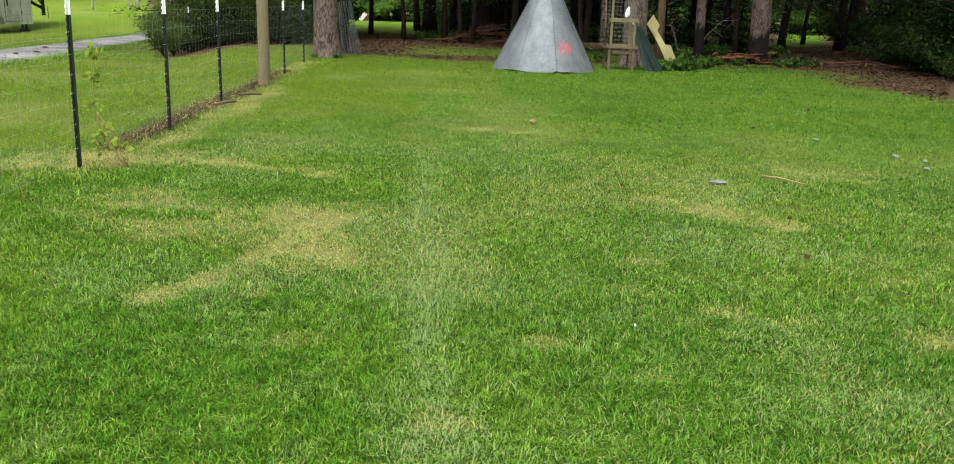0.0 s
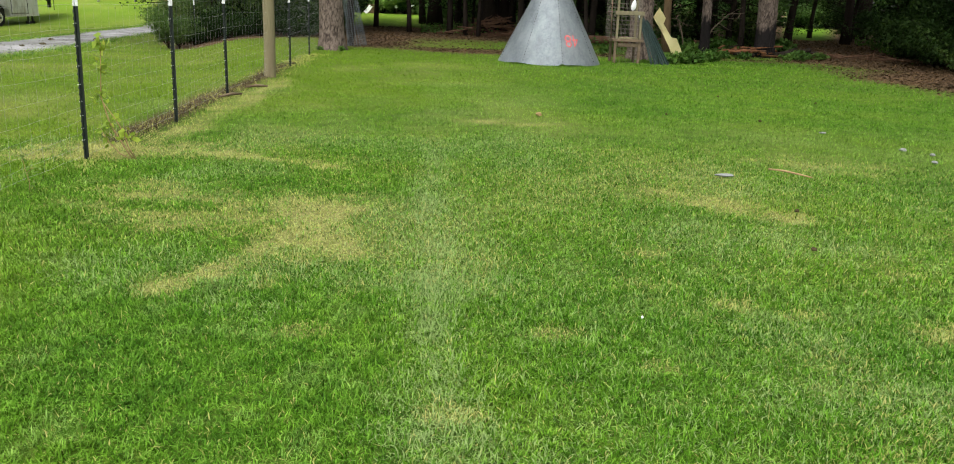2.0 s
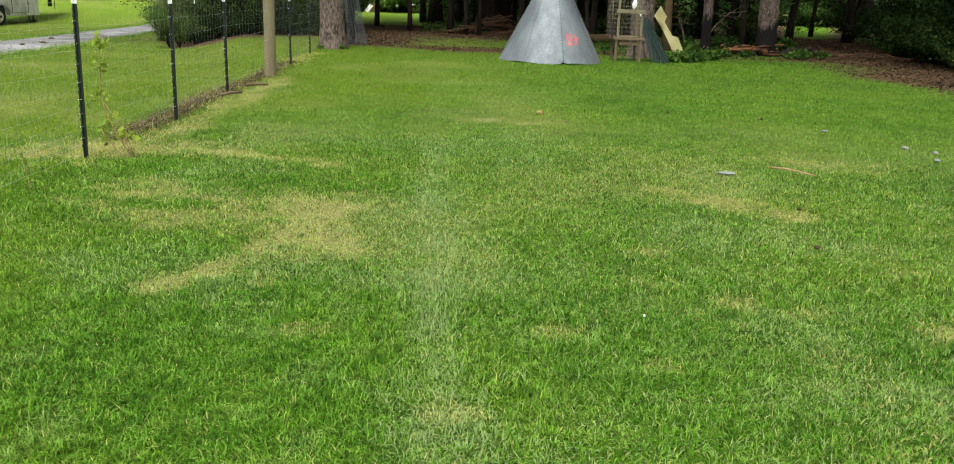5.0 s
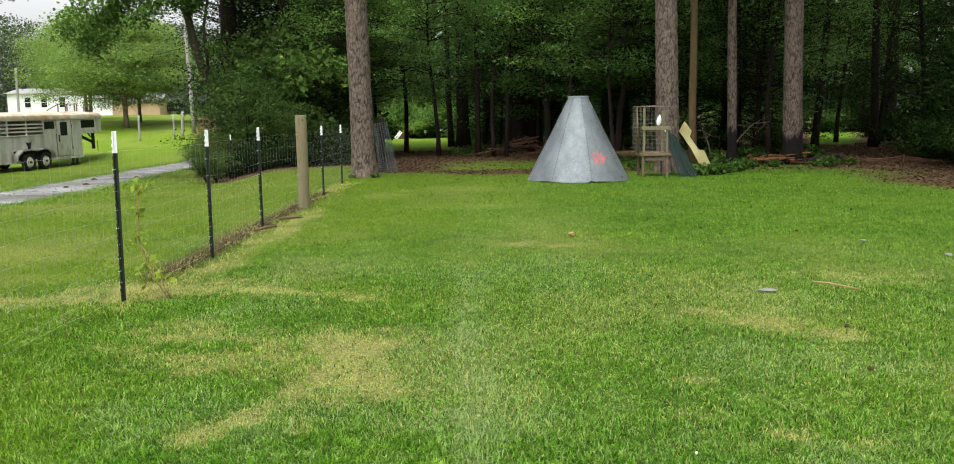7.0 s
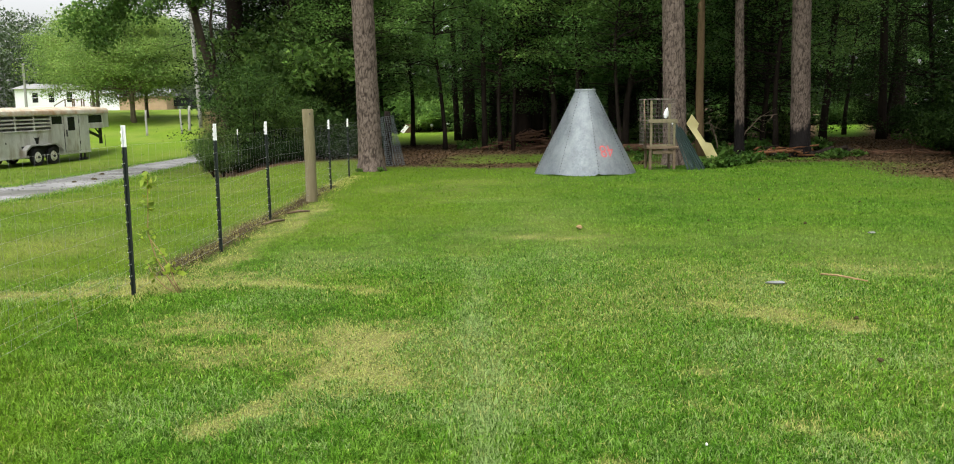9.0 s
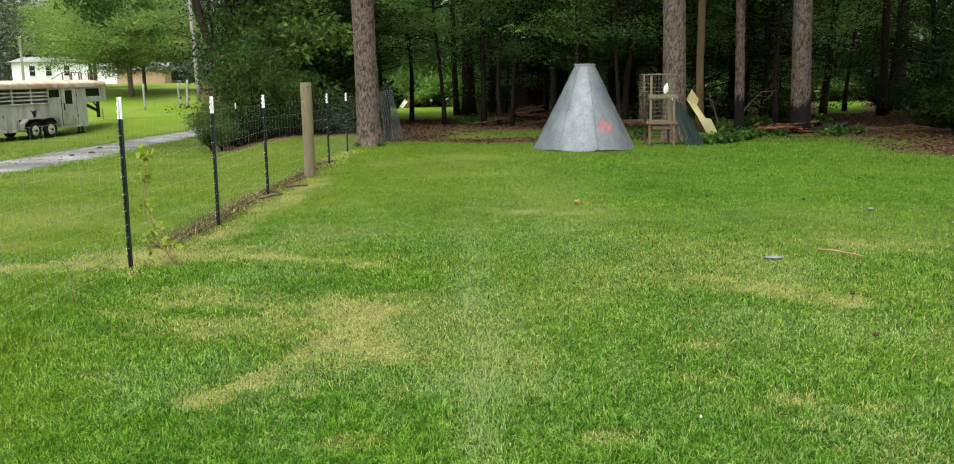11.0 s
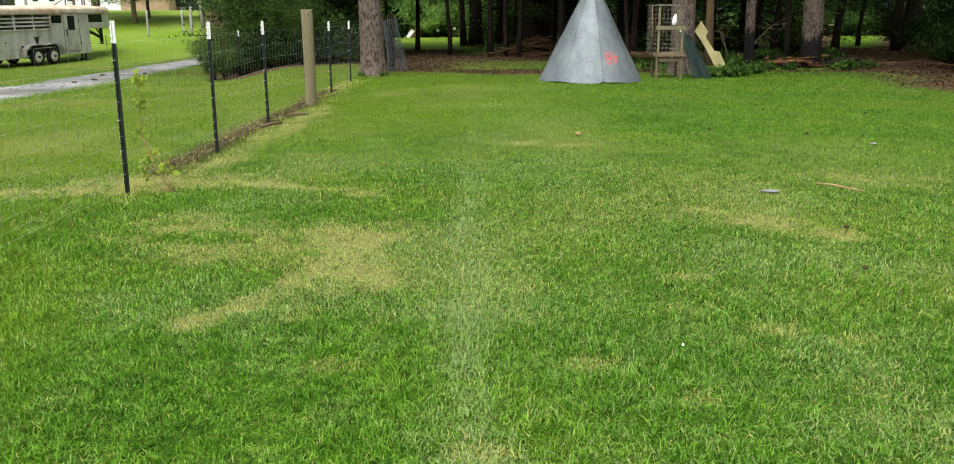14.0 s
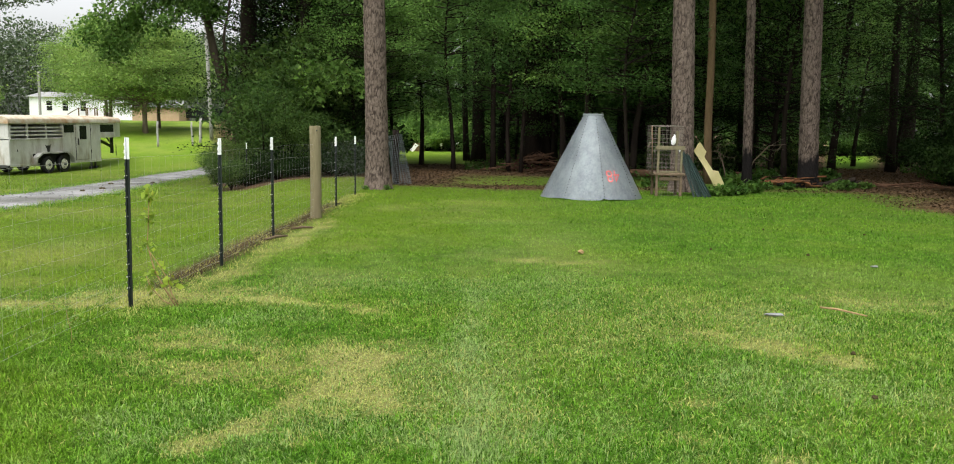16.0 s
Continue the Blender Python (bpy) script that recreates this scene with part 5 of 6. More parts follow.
def trailer():
    ob = thing("horse_trailer", pose(-20.1, 37.2, -0.80, 0, -0.7, 77.9) @ Matrix.Diagonal((1.01, 1.01, 1.02, 1)), "weathered grey gooseneck stock trailer with a rust-stained roof", "trailer")
    W, L = 2.1, 6.1
    P = lambda nm, lo, hi, mat=ALU, bev=0.01, lb="": part(nm, boxed(lo, hi, bev), mat, ob, lb)
    P("floor_pan", (0.0, 0.05, 0.40), (L, W - 0.05, 0.50), ALU)
    P("sill_rail", (0.0, -0.02, 0.36), (L, 0.03, 0.47), ALU)
    P("lower_panel", (0.02, 0.0, 0.47), (3.42, 0.04, 1.55))
    P("lower_panel", (3.424, 0.0, 0.47), (4.24, 0.04, 1.75))
    P("front_panel", (5.36, 0.0, 0.47), (L, 0.04, 2.24))
    P("upper_rail", (0.0, -0.01, 2.17), (L + 1.1, 0.05, 2.27))
    P("inner_lining", (0.05, 0.06, 1.2), (3.4, 0.08, 1.56), RIVET)
    for x0, x1 in ((0.02, 0.10), (1.05, 1.14), (2.22, 2.31), (3.34, 3.44), (4.16, 4.25)):
        P("pillar", (x0, -0.012, 1.55), (x1, 0.045, 2.168))
    P("rub_rail", (0.0, -0.03, 1.50), (3.42, 0.0, 1.56))
    for x0, x1 in ((0.10, 1.05), (1.14, 2.22), (2.31, 3.34)):
        for z in (1.70, 1.86, 2.02):
            P("slat", (x0, -0.004, z - 0.035), (x1, 0.03, z + 0.035), ALU, 0.006)
    P("window", (3.46, 0.004, 1.76), (4.15, 0.03, 2.165), DARK_GLASS, 0.0, "dark window pane")
    for x0, x1, z0, z1 in ((3.45, 4.16, 1.735, 1.775), (3.45, 4.16, 2.13, 2.168)):
        P("window_frame", (x0, -0.012, z0), (x1, 0.002, z1), ALU)
    door = P("door", (4.28, -0.02, 0.50), (5.33, 0.03, 2.22), ALU, 0.02, "grey side door")
    for nm, lo, hi, mat in (("door_window", (4.52, -0.028, 1.45), (5.02, -0.018, 2.08), DARK_GLASS), ("hinge", (5.30, -0.04, 0.8), (5.36, -0.02, 0.95), RIVET),
                            ("hinge", (5.30, -0.04, 1.8), (5.36, -0.02, 1.95), RIVET), ("handle", (4.36, -0.06, 1.18), (4.42, -0.02, 1.50), RIVET)):
        part(nm, boxed(lo, hi, 0.004), mat, door)
    for x0, x1 in ((4.245, 4.275), (5.335, 5.365)):
        P("door_gap", (x0, -0.010, 0.46), (x1, 0.03, 2.24), RIVET)
    P("far_wall", (0.0, W - 0.04, 0.45), (L, W, 2.25))
    P("bulkhead", (3.45, 0.05, 0.5), (3.50, W - 0.05, 2.2))
    P("front_wall", (L - 0.05, 0.045, 0.45), (L, W - 0.045, 1.6))
    P("rear_gate", (-0.04, 0.0, 0.45), (0.0, W, 1.5), ALU, 0.012, "grey rear gate")
    P("rear_top_gate", (-0.035, 0.0, 1.54), (0.0, W, 2.25), ALU, 0.012)
    P("rear_bumper", (-0.14, 0.0, 0.34), (-0.041, W, 0.44), RIVET)
    # tapered nose over the tow vehicle
    P("nose_side", (L + 0.002, 0.0, 1.56), (L + 1.1, 0.04, 1.76))
    P("nose_side", (L + 0.002, 0.0, 2.135), (L + 1.1, 0.04, 2.17))
    P("nose_window", (L + 0.02, 0.012, 1.765), (L + 1.06, 0.03, 2.13), DARK_GLASS, 0.0, "dark nose window")
    P("nose_pillar", (L + 1.062, -0.004, 1.762), (L + 1.1, 0.04, 2.133))
    plan = [(L, 0.0), (L + 1.1, 0.0), (L + 2.7, 0.75), (L + 2.7, 1.35), (L + 1.1, W), (L, W)]
    for nm, z0, z1, ring, mat in (("nose_floor", 1.50, 1.557, plan, ALU), ("nose_cap", 1.56, 2.2, [(L + 1.102, 0.005), (L + 2.68, 0.76), (L + 2.68, 1.34), (L + 1.102, W - 0.005)], ALU)):
        bm = bmesh.new()
        lo, hi = [[bm.verts.new((x, y, z)) for x, y in ring] for z in (z0, z1)]
        bm.faces.new(lo[::-1])
        bm.faces.new(hi)
        for k in range(len(ring)):
            n = (k + 1) % len(ring)
            bm.faces.new((lo[k], lo[n], hi[n], hi[k]))
        part(nm, bm, mat, ob)
    P("nose_far_side", (L, W - 0.04, 1.56), (L + 1.1, W, 2.17))
    # arched roof
    bm = bmesh.new()
    prof = [(-0.05, 2.20), (-0.055, 2.30), (-0.02, 2.40), (0.09, 2.475), (0.4, 2.53), (W / 2, 2.56), (W - 0.4, 2.53), (W - 0.09, 2.475), (W + 0.02, 2.40), (W + 0.05, 2.30), (W + 0.05, 2.20)]
    xs = np.linspace(-0.1, L + 2.7, 30)
    fit_w = lambda x, y: W / 2 + (y - W / 2) * (1 if x < L + 1.1 else 1 - 0.7 * (x - L - 1.1) / 1.6)
    rows = [[bm.verts.new((x, fit_w(x, y), z - 0.05 * max(0, (x - L - 1.1)) * (z > 2.3) + 0.012 * noise.noise(Vector((x * 1.5, y * 2, 0))))) for y, z in prof] for x in xs]
    for a, b in zip(rows, rows[1:]):
        for i in range(len(prof) - 1):
            bm.faces.new((a[i], a[i + 1], b[i + 1], b[i]))
    bm.faces.new(rows[0])
    bm.faces.new(rows[-1][::-1])
    part("roof", bm, ALU_ROOF, ob, "rust-streaked rounded roof", smooth=True)
    # double fender
    bm = bmesh.new()
    path = [(1.22, 0.42), (1.30, 0.72), (1.62, 0.92), (2.1, 0.95), (2.60, 0.90), (3.1, 0.95), (3.55, 0.90), (3.78, 0.70), (3.85, 0.42)]
    A = [[bm.verts.new((x, y, z)) for x, z in path] for y in (-0.27, 0.0)]
    B = [bm.verts.new((x + (0.05 if x < 2.6 else -0.05), -0.27, z - 0.06)) for x, z in path]
    for i in range(len(path) - 1):
        bm.faces.new((A[0][i], A[0][i + 1], A[1][i + 1], A[1][i]))
        bm.faces.new((A[0][i + 1], A[0][i], B[i], B[i + 1]))
    bmesh.ops.solidify(bm, geom=bm.faces[:], thickness=0.006)
    part("fender", bm, ALU, ob, "double wheel fender")
    P("wheel_well", (1.35, -0.012, 0.40), (3.75, -0.004, 0.88), BLACK)
    for x in (2.08, 3.12):
        ring_wheel(ob, x, -0.13, 0.375)
        ring_wheel(ob, x, W - 0.1, 0.375)
        P("axle", (x - 0.04, 0.0, 0.31), (x + 0.04, W, 0.39), RIVET)
    # emblem and fittings
    bm = bmesh.new()
    vs = [bm.verts.new((x, -0.012, z)) for x, z in ((2.12, 1.28), (2.22, 1.22), (2.45, 1.22), (2.55, 1.30), (2.46, 1.10), (2.40, 0.86), (2.30, 0.86), (2.24, 1.08))]
    bm.faces.new(vs)
    bmesh.ops.solidify(bm, geom=bm.faces[:], thickness=0.008)
    part("emblem", bm, RIVET, ob, "dark cut-out emblem")
    P("light", (0.4, -0.02, 1.0), (0.46, -0.002, 1.1), RIVET)
    for x in (5.72, 6.02):
        P("jack_leg", (x - 0.04, 0.25, 0.12), (x + 0.04, 0.33, 0.5), RIVET)
        P("jack_foot", (x - 0.09, 0.2, 0.0), (x + 0.09, 0.38, 0.12), RIVET, 0.02)
    # coupler post, brace and hanging chain
    chunks = [tube_arrays([(L + 2.35, 1.05, 1.5), (L + 2.35, 1.05, 0.78)], 0.085, 10), tube_arrays([(L + 0.9, 1.05, 1.5), (L + 2.3, 1.05, 1.0)], 0.08, 8),
              tube_arrays([(L + 1.3, 0.6, 1.5), (L + 2.33, 1.0, 1.05)], 0.035, 8), tube_arrays([(L + 2.35, 1.05, 0.80), (L + 2.35, 1.05, 0.66)], 0.09, 10)]
    tubes("coupler", chunks, RIVET, ob, "dark gooseneck coupler")
    links = []
    for k in range(9):
        z = 1.05 - k * 0.06
        a = (0.02, 0) if k % 2 else (0, 0.02)
        links.append(tube_arrays([(L + 2.5 - a[0], 0.9 - a[1], z), (L + 2.5, 0.9, z + 0.04), (L + 2.5 + a[0], 0.9 + a[1], z), (L + 2.5, 0.9, z - 0.04), (L + 2.5 - a[0], 0.9 - a[1], z)], 0.009, 5, False))
    tubes("chain", links, RIVET, ob, "rusty hanging chain")


trailer()


# ---- house, shed and vehicles across the yard ----
def sash(ob, x, z, w, h, y):
    win = part("window", boxed((x - w / 2, y - 0.04, z), (x + w / 2, y - 0.01, z + h)), DARK_GLASS, ob, "dark sash window")
    for lo, hi in (((x - w / 2 - 0.06, y - 0.07, z - 0.06), (x + w / 2 + 0.06, y - 0.012, z)), ((x - w / 2 - 0.06, y - 0.07, z + h), (x + w / 2 + 0.06, y - 0.012, z + h + 0.06)),
                   ((x - w / 2 - 0.06, y - 0.07, z), (x - w / 2, y - 0.012, z + h)), ((x + w / 2, y - 0.07, z), (x + w / 2 + 0.06, y - 0.012, z + h)),
                   ((x - w / 2, y - 0.055, z + h * 0.48), (x + w / 2, y - 0.042, z + h * 0.52))):
        part("frame", boxed(lo, hi), SIDING, win)


def house():
    ob = thing("mobile_home", pose(-49.0, 95.0, 1.75), "long white single-storey mobile home behind the yard trees", "house")
    part("wall", boxed((0, 0, 0), (8.3, 6, 2.62)), SIDING, ob)
    part("side_wing", boxed((8.304, 0.6, 0), (11.7, 6, 1.95)), SIDING, ob, "lower white end wing")
    bm = bmesh.new()
    v = [bm.verts.new(p) for p in ((-0.25, -0.3, 2.62), (8.5, -0.3, 2.62), (8.5, 6.3, 2.62), (-0.25, 6.3, 2.62), (-0.25, 3, 3.25), (8.5, 3, 3.25))]
    for f in ((0, 1, 5, 4), (2, 3, 4, 5), (0, 4, 3), (1, 2, 5), (3, 2, 1, 0)):
        bm.faces.new([v[i] for i in f])
    part("roof", bm, ROOFING, ob, "low grey pitched roof")
    part("wing_roof", boxed((8.4, 0.3, 1.955), (11.9, 6.2, 2.1), 0.03), ROOFING, ob)
    for k in range(11):
        z = 0.2 + k * 0.22
        part("siding_lap", boxed((0.02, -0.014, z), (8.28, -0.002, z + 0.018)), SIDING, ob)
    for x in (2.2, 3.95, 5.9):
        sash(ob, x, 1.15, 0.62, 1.05, -0.0)
    part("door", boxed((6.9, -0.05, 0.55), (7.75, -0.01, 2.35), 0.02), SIDING, ob)
    deck = part("porch_deck", boxed((6.2, -2.0, 0.42), (8.3, -0.06, 0.55)), OLD_WOOD, ob, "weathered timber porch")
    for x in (6.25, 7.2, 8.22):
        for y in (-1.95, -0.2):
            part("porch_post", boxed((x - 0.05, y - 0.05, -0.1), (x + 0.05, y + 0.05, 1.45)), OLD_WOOD, ob)
    part("porch_rail", boxed((6.25, -1.98, 1.38), (8.25, -1.9, 1.46)), OLD_WOOD, ob)
    for k in range(4):
        part("porch_step", boxed((5.1 + k * 0.28, -1.8, 0.0), (5.38 + k * 0.28, -0.9, 0.12 + k * 0.13)), OLD_WOOD, ob)
    tubes("stair_rail", [tube_arrays([(5.0, -1.85, 0.75), (6.2, -1.85, 1.42)], 0.05, 6), tube_arrays([(5.05, -1.85, 0), (5.05, -1.85, 0.8)], 0.04, 6)], OLD_WOOD, ob)


house()


def shed():
    ob = thing("shed", pose(-35.0, 88.0, 1.75), "low tan board-sided shed", "shed")
    part("wall", boxed((0, 0, 0.15), (4.7, 3.2, 1.5)), TAN_BOARD, ob)
    for k in range(7):
        part("board", boxed((-0.02, -0.03, 0.15 + k * 0.19), (4.72, -0.003, 0.32 + k * 0.19), 0.006), TAN_BOARD, ob)
    bm = bmesh.new()
    v = [bm.verts.new(p) for p in ((-0.2, -0.25, 1.5), (4.9, -0.25, 1.5), (4.9, 3.4, 1.5), (-0.2, 3.4, 1.5), (-0.2, 1.6, 2.3), (4.9, 1.6, 2.3))]
    for f in ((0, 1, 5, 4), (2, 3, 4, 5), (0, 4, 3), (1, 2, 5), (3, 2, 1, 0)):
        bm.faces.new([v[i] for i in f])
    part("roof", bm, ROOFING, ob)
    for x in (0.1, 1.6, 3.1, 4.5):
        part("pier", boxed((x, 0.1, -0.15), (x + 0.2, 0.3, 0.15)), STONE, ob)


shed()


def car(x, y, turn, label):
    ob = thing("parked_car", pose(x, y, float(ground(x, y)) - 0.02, 0, 0, turn), label, "car", "vehicles by the shed")
    bm = bmesh.new()
    side = [(-2.1, 0.35), (-2.15, 0.75), (-1.2, 0.92), (-0.55, 1.38), (0.75, 1.42), (1.5, 0.98), (2.1, 0.90), (2.15, 0.35)]
    A = [bm.verts.new((p, -0.82, q)) for p, q in side]
    B = [bm.verts.new((p, 0.82, q)) for p, q in side]
    bm.faces.new(A)
    bm.faces.new(B[::-1])
    for i in range(len(side)):
        j = (i + 1) % len(side)
        bm.faces.new((A[j], A[i], B[i], B[j]))
    bmesh.ops.bevel(bm, geom=bm.edges[:], offset=0.06, segments=2, affect="EDGES")
    part("body", bm, CAR_PAINT, ob)
    part("side_window", boxed((-0.75, -0.835, 0.98), (1.05, -0.815, 1.3), 0.004), DARK_GLASS, ob)
    for wx in (-1.35, 1.35):
        for wy in (-0.80, 0.80):
            bm = bmesh.new()
            bmesh.ops.create_cone(bm, cap_ends=True, segments=20, radius1=0.33, radius2=0.33, depth=0.2, matrix=pose(wx, wy, 0.33, 90))
            part("wheel", bm, BLACK, ob)
    return ob


car(-30.0, 91.0, 12, "dark parked car beside the tan shed")
car(-28.3, 94.0, 5, "dark parked car half hidden by the trees")


# ---- utility poles and cables ----
def utility_pole(x, y, h, lean, label):
    ob = thing("utility_pole", pose(x, y, float(ground(x, y)) - 0.1), label, "utility pole", "poles of the power line")
    zs = np.linspace(0, h, 8)
    tubes("shaft", [tube_arrays(np.stack([lean * zs, 0 * zs, zs], -1), np.linspace(0.125, 0.095, 8), 12)], POLE_WOOD, ob)
    if h < 6:
        return ob
    part("crossarm", boxed((lean * h - 0.5, -0.16, h - 0.5), (lean * h + 0.5, -0.06, h - 0.38), 0.01), POLE_WOOD, ob)
    for dx in (-0.42, 0.42):
        bm = bmesh.new()
        bmesh.ops.create_cone(bm, cap_ends=True, segments=10, radius1=0.05, radius2=0.03, depth=0.14, matrix=pose(lean * h + dx, -0.11, h - 0.31))
        part("insulator", bm, STONE, ob)
    return ob


utility_pole(-16.9, 55.0, 10.0, -0.03, "grey timber utility pole beside the yard trees")
utility_pole(-40.3, 80, 4.6, 0.0, "short grey timber pole in front of the house")


def cable(a, b, sag):
    t = np.linspace(0, 1, 24)
    P = np.array(a)[None] * (1 - t[:, None]) + np.array(b)[None] * t[:, None]
    P[:, 2] -= sag * 4 * t * (1 - t)
    V, F = tube_arrays(P, 0.018, 5)
    tagged(new("power_cable", fast_mesh("power_cable", V, tri_clean(F), BLACK)), "thin dark overhead cable strung between poles", "cable", "cables of the power line")


cable((-17.05, 54.9, 5.9), (-40.3, 79.9, 6.0), 0.6)
cable((-40.3, 79.9, 5.9), (-75, 98, 6.2), 0.6)
cable((-40.3, 79.9, 5.0), (-75, 98, 5.0), 0.5)


def stake(x, y, h, r, label, lean=0.0):
    ob = thing("wooden_stake", pose(x, y, float(ground(x, y))), label, "stake", "stakes in the yard")
    zs = np.linspace(-0.1, h, 6)
    tubes("shaft", [tube_arrays(np.stack([lean * zs + 0.01 * np.sin(zs * 5), 0 * zs, zs], -1), np.linspace(r, r * 0.85, 6), 9)], POLE_WOOD, ob)


stake(-19.1, 51.7, 1.5, 0.07, "thin pale stake standing in the yard grass")
stake(-17.2, 52.2, 1.45, 0.06, "thin grey stake standing in the yard grass", -0.03)
stake(-17.2, 53.6, 1.5, 0.09, "thicker grey stake with weeds at its foot", 0.05)


# ---- bough that hangs over the drive ----
def overhanging():
    rng = np.random.default_rng(77)
    ob = thing("overhanging_tree", pose(-8.3, 30.5, float(ground(-8.3, 30.5))), "dark broadleaf tree with a bough drooping over the drive", "tree")
    t = np.array([(0, 0, -0.1), (-0.1, 0, 1.5), (-0.45, -0.1, 3.0), (-0.85, -0.2, 4.4), (-1.15, -0.3, 6.2), (-1.4, -0.4, 8.0)])
    main = [tube_arrays(t, [0.22, 0.19, 0.16, 0.14, 0.12, 0.06], 10), tube_arrays([t[2] + (0, 0, 0.6), (-0.55, -0.1, 5.0), (-0.35, 0.0, 6.2), (-0.2, 0.1, 8.0)], [0.055, 0.05, 0.045, 0.03], 8)]
    boughs, hubs = [], []
    for start, ends in (((-0.5, -0.3, 5.6), [(-1.6, -0.9, 6.1), (-2.8, -1.5, 5.7), (-3.3, -1.9, 4.9), (-3.5, -2.1, 4.3)]),
                        ((-0.6, -0.3, 5.9), [(-2.0, -1.2, 6.5), (-3.6, -1.8, 6.0), (-4.2, -2.2, 5.2), (-4.4, -2.4, 4.6)]),
                        ((-0.5, -0.3, 5.8), [(-1.8, -1.0, 6.2), (-3.0, -1.5, 5.6), (-3.7, -1.8, 4.9), (-3.8, -1.9, 4.2)]),
                        ((-0.5, -0.3, 5.5), [(-1.2, -1.2, 5.9), (-1.9, -1.8, 5.5), (-2.2, -2.0, 5.0)]),
                        ((-0.6, -0.3, 6.0), [(-2.0, -1.2, 6.3), (-2.9, -1.8, 6.0), (-3.2, -2.0, 5.3)]),
                        ((-0.8, -0.3, 6.6), [(0.2, -0.8, 7.0), (0.9, -1.0, 7.0)]), ((-0.9, -0.3, 7.0), [(-0.6, 0.8, 7.6), (0.2, 1.6, 7.8)])):
        P = np.array([start] + ends)
        boughs.append(tube_arrays(P, np.linspace(0.035, 0.010, len(P)), 6))
        for k in range(len(P) - 1):
            for u in (0.3, 0.6, 0.95):
                hubs.append(P[k] * (1 - u) + P[k + 1] * u)
    hubs = np.array(hubs)
    n = 11000
    hubs = hubs + (0.1, 0, 0)
    c = hubs[rng.integers(0, len(hubs), n)] + rng.normal(0, 1, (n, 3)) * (0.24, 0.24, 0.17)
    tubes("trunk", main, BARK_UMBER, ob)
    tubes("bough", boughs, BARK_DARK, ob)
    V, F = leaf_arrays(rng, c, 0.085, 0.7, 1.6)
    part_mesh("crown", leafy("crown", V, F, LEAF), ob)


overhanging()


def reaching_pine():
    """A pine outside the yard whose lowest limb reaches into view."""
    rng = np.random.default_rng(78)
    ob = thing("pine_tree", pose(-39.5, 60, float(ground(-39.5, 60))), "tall dark pine with a long needle-tufted limb", "pine tree")
    zs = np.linspace(0, 17, 10)
    tubes("trunk", [tube_arrays(np.stack([0 * zs, 0 * zs, zs], -1), np.linspace(0.32, 0.12, 10), 12)], BARK_DARK, ob)
    limbs, hubs = [], []
    for a, L0, z in ((0.0, 9.6, 7.8), (0.04, 8.8, 8.5), (0.6, 6, 10.5), (2.4, 5, 11), (4, 6, 10.5), (5.3, 5, 12), (1.5, 4, 14), (3.3, 4, 14.5)):
        bp, br = bough(rng, (0, 0, z), (math.cos(a), math.sin(a), 0.06), L0, 0.09, 0.0, 0.03, 8)
        limbs.append(tube_arrays(bp, br, 6))
        hubs += list(bp[3:])
    hubs = np.array(hubs)
    n = 7000
    c = hubs[rng.integers(0, len(hubs), n)] + rng.normal(0, 1, (n, 3)) * (0.42, 0.42, 0.18)
    tubes("limb", limbs, BARK_DARK, ob)
    V, F = leaf_arrays(rng, c, 0.26, 0.6, 5.0)
    part_mesh("crown", leafy("crown", V, F, LEAF_PINE), ob)


reaching_pine()


# ---- clutter beside the cone ----
def lattice_panel(origin, ax, az, w, h, nx, nz, r=0.0022):
    o, ax, az = np.array(origin, float), np.array(ax, float), np.array(az, float)
    out = []
    for i in range(nx + 1):
        p = o + ax * w * i / nx
        out.append(tube_arrays([p, p + az * h], r, 4, False))
    for k in range(nz + 1):
        p = o + az * h * k / nz
        out.append(tube_arrays([p, p + ax * w], r, 4, False))
    return out


